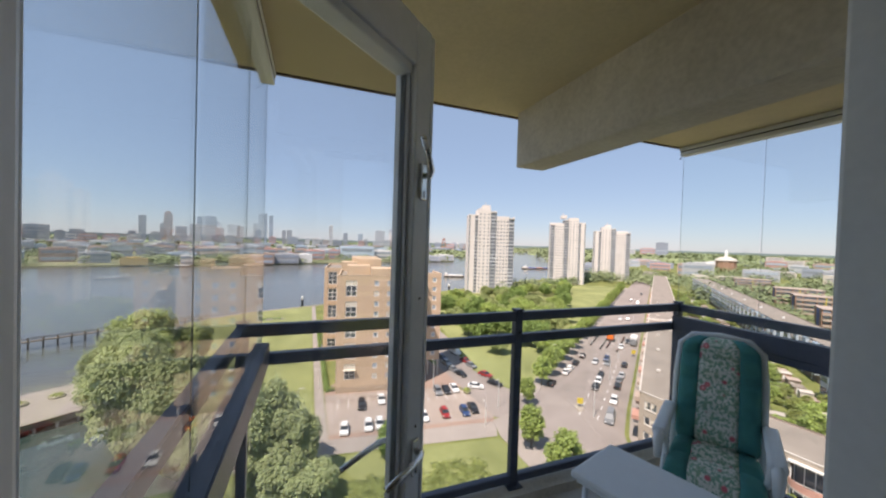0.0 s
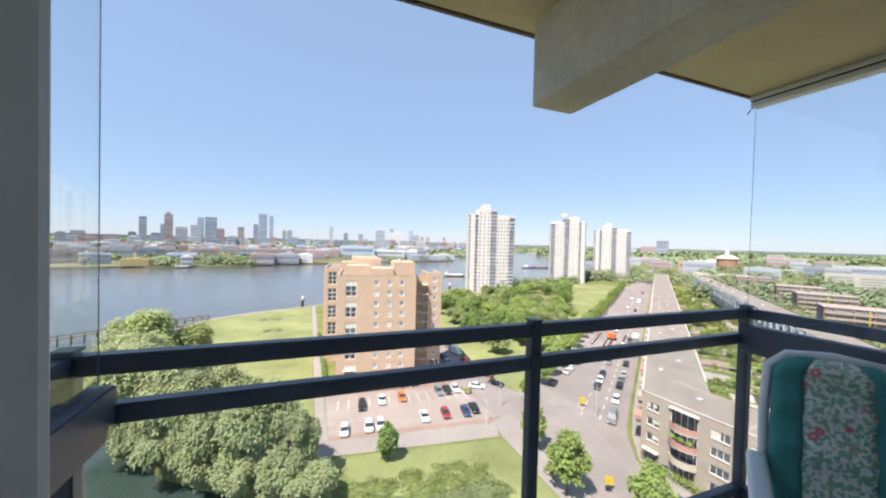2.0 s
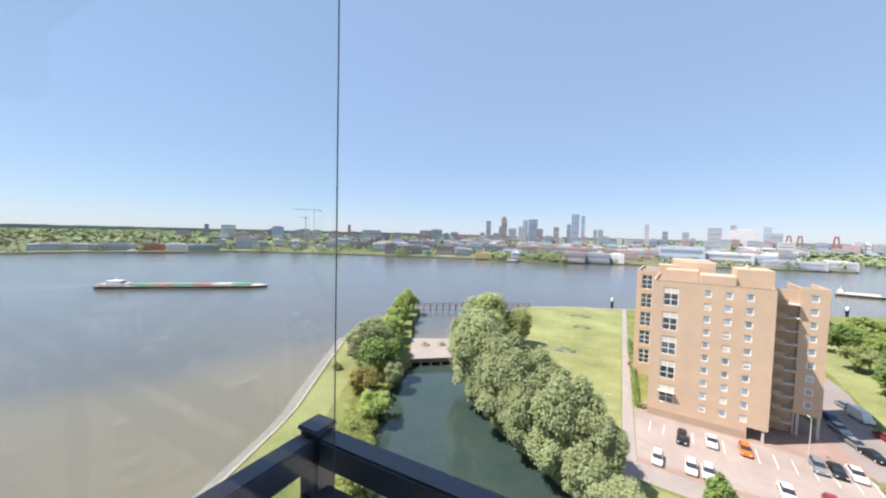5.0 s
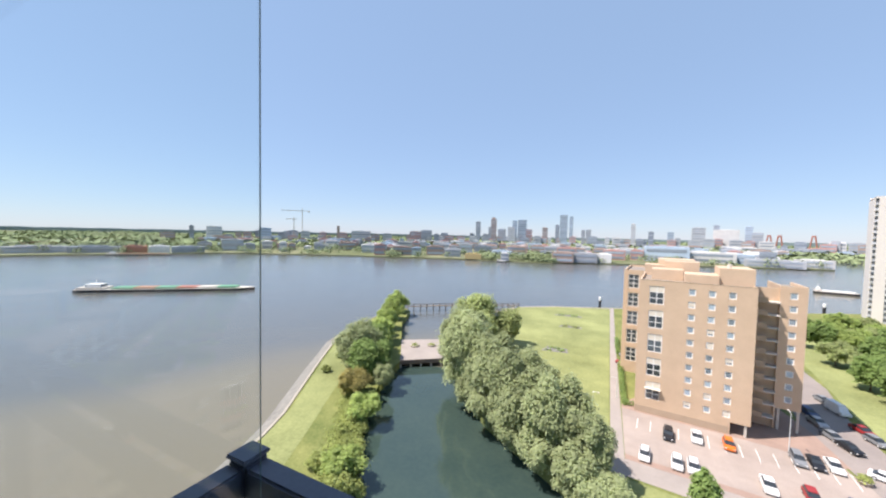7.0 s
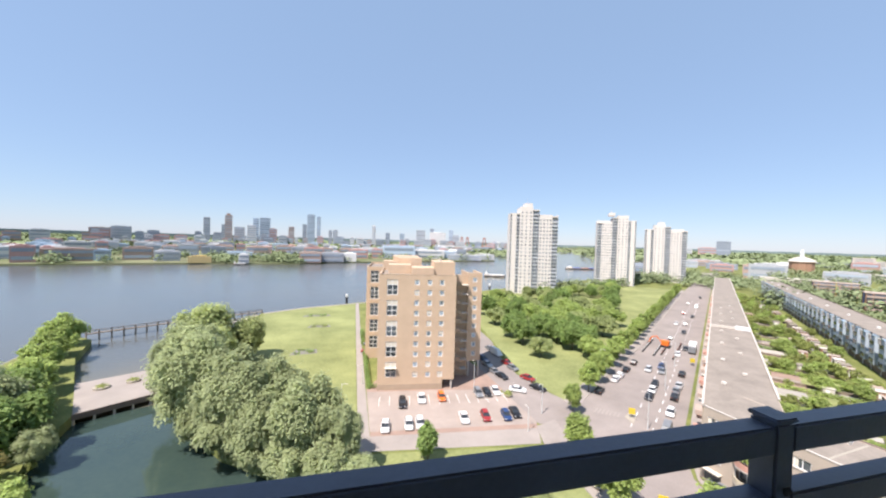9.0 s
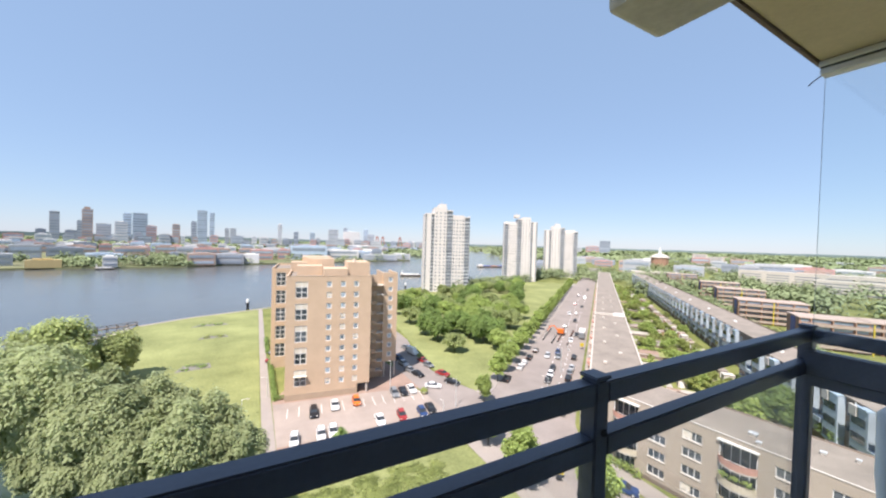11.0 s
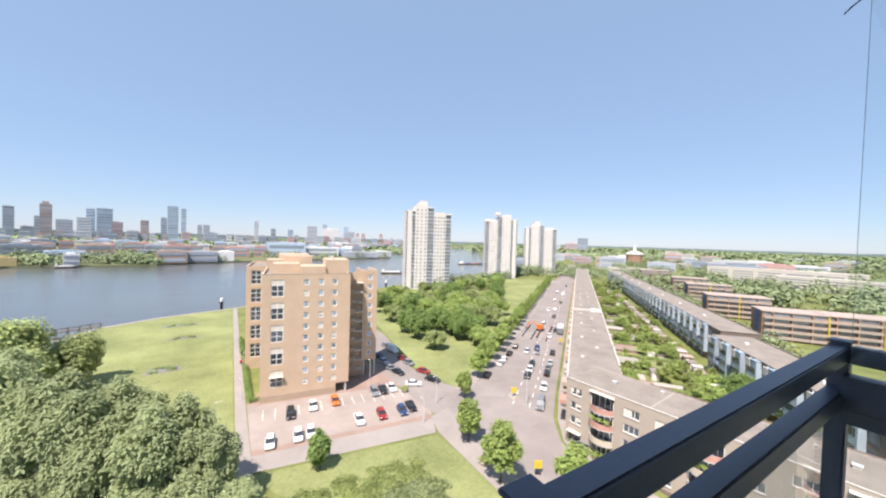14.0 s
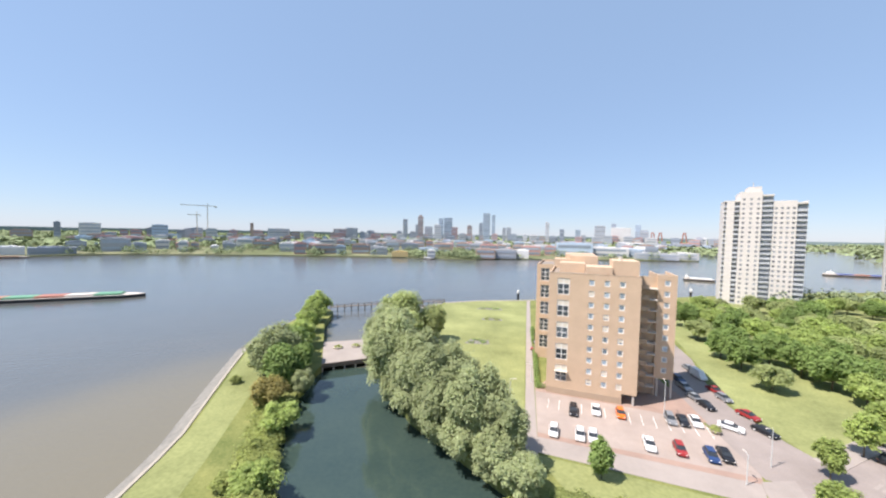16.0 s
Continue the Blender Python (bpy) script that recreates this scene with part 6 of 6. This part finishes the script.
def planter(x, y, seed):
    p = thing("planter", "round stone planter with green shrubs", "planter", "street planters", m=pose(x, y, GROUND + 0.12))
    part("bowl", tube(bmesh.new(), [(0, 0, 0), (0, 0, 0.5), (0, 0, 0.6)], [0.8, 1.05, 0.95], 16), M_KERB, p)
    piece("shrubs", leaf_mesh("shrubs", [((0, 0, 0.85), (0.85, 0.85, 0.45))], 220, 0.3, M_LEAFY, seed), p)


planter(39.6, 48.8, 71)
planter(42.3, 58.6, 72)
planter(39.4, 82.5, 73)
for i, (x0, y0, x1, y1, h) in enumerate(((4.2, 94, 4.0, 124, 1.3), (4.4, 94, 8.2, 94.2, 1.2), (3.4, 133, 3.2, 152, 1.3), (58.6, 40.5, 58.8, 36.5, 1.6))):
    d = Vector((x1 - x0, y1 - y0))
    n = max(3, int(d.length / 0.7))
    hg = new("hedge", leaf_mesh("hedge", [((d.x * k / n, d.y * k / n, h / 2), (0.6, 0.6, h / 2)) for k in range(n + 1)], n * 55, 0.32, M_LEAFD if i < 3 else M_LEAF, 80 + i))
    hg.matrix_basis = pose(x0, y0, GROUND)
    tagged(hg, "clipped dark green hedge beside the path", "hedge", "path hedges")
for i, (x, y, rx, ry, m) in enumerate(((-16.5, 127.5, 4.5, 3.0, M_LEAFD), (-15.1, 163.5, 5.0, 2.2, M_LEAFY), (-18.4, 185.7, 7.0, 2.0, M_LEAFD))):
    b = new("flower_bed", leaf_mesh("flower_bed", [((math.cos(k * 1.7) * rx * 0.6, math.sin(k * 2.3) * ry * 0.6, 0.2), (0.8, 0.7, 0.5)) for k in range(9)], 320, 0.35, m, 90 + i))
    b.matrix_basis = pose(x, y, GROUND)
    tagged(b, "low planted bed in the lawn", "flower bed", "flower beds in the lawn", kind="stuff")
    patch("soil_patch", [(x - rx, y - ry), (x + rx, y - ry * 0.6), (x + rx * 0.8, y + ry), (x - rx * 0.7, y + ry)], 0.05, M_STONE, "bare soil of a flower bed", "soil")
rg = random.Random(77)
reeds = [((rg.uniform(6, 31), rg.uniform(40, 57), 0.1), (1.9, 1.7, rg.uniform(0.35, 0.8))) for _ in range(230)]
reeds = [q for q in reeds if in_poly(q[0][0], q[0][1], [(4, 57), (16, 59), (30, 55), (28, 40), (17, 38), (15, 48)])]
weeds = [(c, (q[0] * rg.uniform(0.4, 0.8), q[1] * rg.uniform(0.4, 0.8), q[2] * rg.uniform(0.4, 1.0))) for c, q in reeds if c[1] > 50 or c[0] < 17 or rg.random() < 0.35]
reeds = [q for q in reeds if q[0][1] <= 50 and q[0][0] >= 17]
w = new("weeds", leaf_mesh("weeds", weeds, 170 * len(weeds), 0.27, M_WEED, 96, 0.2))
w.location.z = GROUND
tagged(w, "rough yellow-green weeds beside the car park", "plants", kind="stuff")
r = new("reeds", leaf_mesh("reeds", reeds, 190 * len(reeds), 0.36, M_REED, 99, 0.5))
r.location.z = GROUND
tagged(r, "tall pale green reeds and rough growth by the pond", "reeds", kind="stuff")
edge = []
for a, b in zip(POND[1:9], POND[2:10]):
    n = int((Vector(b) - Vector(a)).length / 1.1)
    for k in range(n):
        p = Vector(a).lerp(Vector(b), k / n)
        edge.append(((p.x + rg.uniform(-1, 1), p.y + rg.uniform(-1, 1), rg.uniform(-1.5, -0.6)), (0.7, 0.7, rg.uniform(0.3, 0.6))))
e = new("bank_growth", leaf_mesh("bank_growth", edge, 120 * len(edge), 0.42, M_LEAFY, 98, 0.3))
e.location.z = GROUND
tagged(e, "rough green growth along the pond edge", "plants", kind="stuff")
spit = [((-56 + 21 * k + rg.uniform(-2.8, 2.4), 68 - 30 * k + rg.uniform(-2.4, 2.4), 0.1), (1.3, 1.3, rg.uniform(0.25, 0.75))) for k in [rg.random() for _ in range(170)]]
e = new("thicket", leaf_mesh("thicket", spit, 130 * len(spit), 0.3, M_LEAFY, 97))
e.location.z = GROUND
tagged(e, "weedy thicket beside the mown strip", "plants", kind="stuff")
# road markings
mk = tagged(thing("road_markings", "worn white lane markings on the street", "road marking", m=pose(0, 0, GROUND), kind="structure"))
for i in range(40):
    for off in (8.5, 12.5):
        a = 12 + i * 6.0
        x, y = 59.2 + 0.798 * a - 0.603 * off, 47.3 + 0.603 * a + 0.798 * off
        part("dash", box_bm(-1.2, 1.2, -0.08, 0.08, 0.041, 0.048, m=pose(x, y, 0, 0, 0, 37.1)), M_WHITEF, mk)
for i in range(7):
    part("stripe", box_bm(-1.4, 1.4, -0.22, 0.22, 0.041, 0.048, m=pose(57.5 + i * 0.66, 71.8 + i * 0.1 - 0.6 * i, 0, 0, 0, 37)), M_PAVE, mk)
for i in range(14):
    part("bay_line", box_bm(-0.05, 0.05, -2.4, 2.4, 0.05, 0.056, m=pose(6.5 + i * 2.45, 86.0 - i * 0.28, 0, 0, 0, -7)), M_WHITEF, mk)
island = patch("traffic_island", [(61.5, 64.5), (64, 66.3), (66, 68.5), (64.8, 69.2), (62, 67.5)], 0.16, M_KERB, "small traffic island", "island")
# road works
dg = thing("excavator", "orange excavator at the road works", "excavator", m=pose(121.4, 111.6, GROUND + 0.04, 0, 0, 120))
part("tracks", box_bm(-1.7, 1.7, -1.2, 1.2, 0, 0.8, bevel=0.2), M_GASKET, dg)
part("cab", box_bm(-1.2, 1.4, -1.1, 1.1, 0.82, 2.7, bevel=0.15), PAINTS["orange"], dg)
part("boom", tube(bmesh.new(), [(1.2, 0, 1.6), (3.2, 0, 3.8), (5.2, 0, 3.0)], 0.25, 6), PAINTS["orange"], dg)
part("arm", tube(bmesh.new(), [(5.2, 0, 3.0), (5.9, 0, 0.9)], 0.2, 6), PAINTS["orange"], dg)
part("bucket", box_bm(5.4, 6.3, -0.5, 0.5, 0.2, 0.9, bevel=0.15), M_GASKET, dg)
tk = thing("lorry", "white box lorry on the street", "lorry", m=pose(126.5, 104.5, GROUND + 0.04, 0, 0, 217))
part("box", box_bm(-4, 2, -1.2, 1.2, 0.9, 3.4, bevel=0.05), M_WHITEF, tk)
part("cab", box_bm(2.1, 3.9, -1.15, 1.15, 0.6, 2.8, bevel=0.15), PAINTS["grey"], tk)
for x in (-2.8, 2.9):
    for y in (-1, 1):
        part("wheel", tube(bmesh.new(), [(x, y - 0.14, 0.46), (x, y + 0.14, 0.46)], 0.46, 12), M_TYRE, tk)
for i in range(26):
    k = i // 2
    x, y = 108 + (k % 7) * 3.2 + 0.603 * 6 * (i % 2), 104 + (k % 7) * 2.3 - 0.798 * 6 * (i % 2) + (k // 7) * 5
    b = thing("barrier", "red and white road works barrier", "barrier", "road works barriers", m=pose(x, y, GROUND + 0.04, 0, 0, 37))
    part("board", box_bm(-1.1, 1.1, -0.04, 0.04, 0.5, 1.0), M_RED if i % 2 else M_WHITEF, b)
    for s in (-0.9, 0.9):
        part("foot", box_bm(s - 0.1, s + 0.1, -0.35, 0.35, 0, 0.5), M_GASKET, b)

# ---- balcony furniture ----
M_FLORAL = mat("floral_cloth", (0.7, 0.73, 0.68), rough=0.9, var=0.1, scale=9, fine=240, bump=0.25, dist=0.004)
fn, fl = M_FLORAL.node_tree.nodes, M_FLORAL.node_tree.links
fb = fn["Principled BSDF"]
base_out = fb.inputs["Base Color"].links[0].from_socket
ftc = fn.new("ShaderNodeTexCoord")
for scale, lo, hi, col in ((60, 0.5, 0.57, (0.2, 0.4, 0.3)), (38, 0.54, 0.6, (0.26, 0.42, 0.3)), (13, 0.26, 0.19, (0.62, 0.16, 0.2)), (13, 0.12, 0.08, (0.8, 0.45, 0.42))):
    flower = scale == 13
    tex = fn.new("ShaderNodeTexVoronoi" if flower else "ShaderNodeTexNoise")
    tex.inputs["Scale"].default_value = scale * (1.0 if flower else 1)
    fl.new(ftc.outputs["Object"], tex.inputs["Vector"])
    mr = fn.new("ShaderNodeMapRange")
    mr.inputs["From Min"].default_value, mr.inputs["From Max"].default_value = lo, hi
    fl.new(tex.outputs["Distance" if flower else "Fac"], mr.inputs["Value"])
    mx = fn.new("ShaderNodeMix")
    mx.data_type = "RGBA"
    fl.new(mr.outputs["Result"], mx.inputs["Factor"])
    fl.new(base_out, mx.inputs[6])
    mx.inputs[7].default_value = (*col, 1)
    base_out = mx.outputs[2]
fl.new(base_out, fb.inputs["Base Color"])


def cushion(parent, name, centre, up, w0, w1, length, thick, seams, label):
    """A padded cushion along 'up' from the point 'centre', in three cloth panels, with tufted seams across."""
    up = Vector(up).normalized()
    side = Vector((0, 1, 0))
    front = side.cross(up).normalized()
    root = None
    for pn, y0, y1, m in (("centre_panel", -0.25, 0.25, M_FLORAL), ("side_panel", -0.5, -0.25, M_TEAL), ("side_panel", 0.25, 0.5, M_TEAL)):
        bm = bmesh.new()
        nu, nv = 44, 8
        grids = []
        for face in (1, -1):
            g = []
            for i in range(nu + 1):
                s = i / nu
                w = w0 + (w1 - w0) * s ** 2
                if s > 0.86:
                    w *= math.sqrt(max(0.2, 1 - ((s - 0.86) / 0.17) ** 2))
                if s < 0.05:
                    w *= 0.93 + s * 1.4
                puff = min(1.0, 0.35 + 3.2 * min([abs(s - q) for q in seams] + [0.25]) ** 0.75)
                end = min(1.0, min(s, 1 - s) / 0.05 + 0.12)
                row = []
                for j in range(nv + 1):
                    y = y0 + (y1 - y0) * j / nv
                    rim = max(0.0, 1 - (abs(y) / 0.5) ** 7) ** 0.5
                    crease = 1 - 0.16 * math.exp(-((abs(y) - 0.25) / 0.015) ** 2)
                    h = thick * puff * end * (0.12 + 0.88 * rim) * crease
                    row.append(bm.verts.new(Vector(centre) + up * s * length + side * y * w + front * (h if face > 0 else -h * 0.35)))
                g.append(row)
            grids.append(g)
        for g in grids:
            for i in range(nu):
                for j in range(nv):
                    bm.faces.new((g[i][j], g[i][j + 1], g[i + 1][j + 1], g[i + 1][j]))
        a, b = grids
        for i in range(nu):
            for j in (0, nv):
                bm.faces.new((a[i][j], a[i + 1][j], b[i + 1][j], b[i][j]))
        for i in (0, nu):
            for j in range(nv):
                bm.faces.new((a[i][j], a[i][j + 1], b[i][j + 1], b[i][j]))
        ob = part(name if root is None else pn, bm, m, parent if root is None else root, label if root is None else "plain teal cloth panel", smooth=True)
        root = root or ob


chair = thing("garden_chair", "white plastic recliner chair with a teal floral padded cushion", "chair", m=pose(1.69, 1.12, 0.0, 0, 0, 209) @ Matrix.Diagonal((1, 0.84, 1, 1)))
for s in (-1, 1):
    y = s * 0.265
    part("armrest", box_bm(-0.2, 0.24, y - 0.04, y + 0.04, 0.545, 0.59, bevel=0.02), M_PLASTIC, chair, smooth=True)
    part("arm_front", tube(bmesh.new(), [(0.22, y, 0.565), (0.255, y, 0.535), (0.25, y, 0.45)], [0.03, 0.03, 0.02], 10), M_PLASTIC, chair, smooth=True)
    part("front_leg", tube(bmesh.new(), [(0.3, y * 0.96, 0.0), (0.1, y * 0.96, 0.36), (-0.12, y * 0.96, 0.555)], 0.016, 10), M_PLASTIC, chair, smooth=True)
    part("rear_leg", tube(bmesh.new(), [(-0.3, y * 0.9, 0.0), (0.0, y * 0.9, 0.32), (0.22, y * 0.9, 0.555)], 0.016, 10), M_PLASTIC, chair, smooth=True)
    part("seat_rail", tube(bmesh.new(), [(0.25, y * 0.86, 0.33), (-0.2, y * 0.86, 0.30)], 0.014, 8), M_PLASTIC, chair, smooth=True)
part("back_frame", tube(bmesh.new(), [(-0.15, 0.235, 0.30), (-0.27, 0.24, 0.75), (-0.312, 0.225, 0.93), (-0.322, 0.16, 0.985), (-0.325, 0.0, 1.0), (-0.322, -0.16, 0.985), (-0.312, -0.225, 0.93), (-0.27, -0.24, 0.75), (-0.15, -0.235, 0.30)], 0.022, 10), M_PLASTIC, chair, "white plastic arched back frame", smooth=True)
part("back_shell", box_bm(-0.02, 0.0, -0.2, 0.2, 0.02, 0.56, bevel=0.008, m=pose(-0.2, 0, 0.42, 0, -13.5, 0)), M_PLASTIC, chair)
part("crossbar", tube(bmesh.new(), [(0.24, -0.23, 0.325), (0.24, 0.23, 0.325)], 0.014, 8), M_PLASTIC, chair, smooth=True)
cushion(chair, "back_cushion", (-0.153, 0, 0.41), (-0.14, 0, 0.66), 0.45, 0.42, 0.602, 0.075, (0.0, 0.3, 0.58, 0.82, 1.0), "teal and floral back cushion with tufted seams")
cushion(chair, "seat_cushion", (0.27, 0, 0.375), (-0.45, 0, -0.01), 0.48, 0.47, 0.45, 0.07, (0.0, 0.5, 1.0), "teal and floral seat cushion")

table = thing("side_table", "small white plastic folding table", "table", m=pose(0.925, 0.835, 0.0, 0, 0, 16.5))
part("tabletop", box_bm(-0.165, 0.165, -0.29, 0.29, 0.572, 0.6, bevel=0.012), M_PLASTIC, table)
part("rim", box_bm(-0.15, 0.15, -0.27, 0.27, 0.555, 0.5715, bevel=0.004), M_PLASTIC, table)
for x in (-0.13, 0.13):
    for y in (-0.24, 0.24):
        part("leg", tube(bmesh.new(), [(x, y, 0.555), (x * 1.05, y * 1.06, 0.0)], 0.012, 8), M_PLASTIC, table, smooth=True)
part("crossbar", tube(bmesh.new(), [(-0.135, 0.25, 0.2), (0.135, 0.25, 0.2)], 0.008, 8), M_PLASTIC, table)
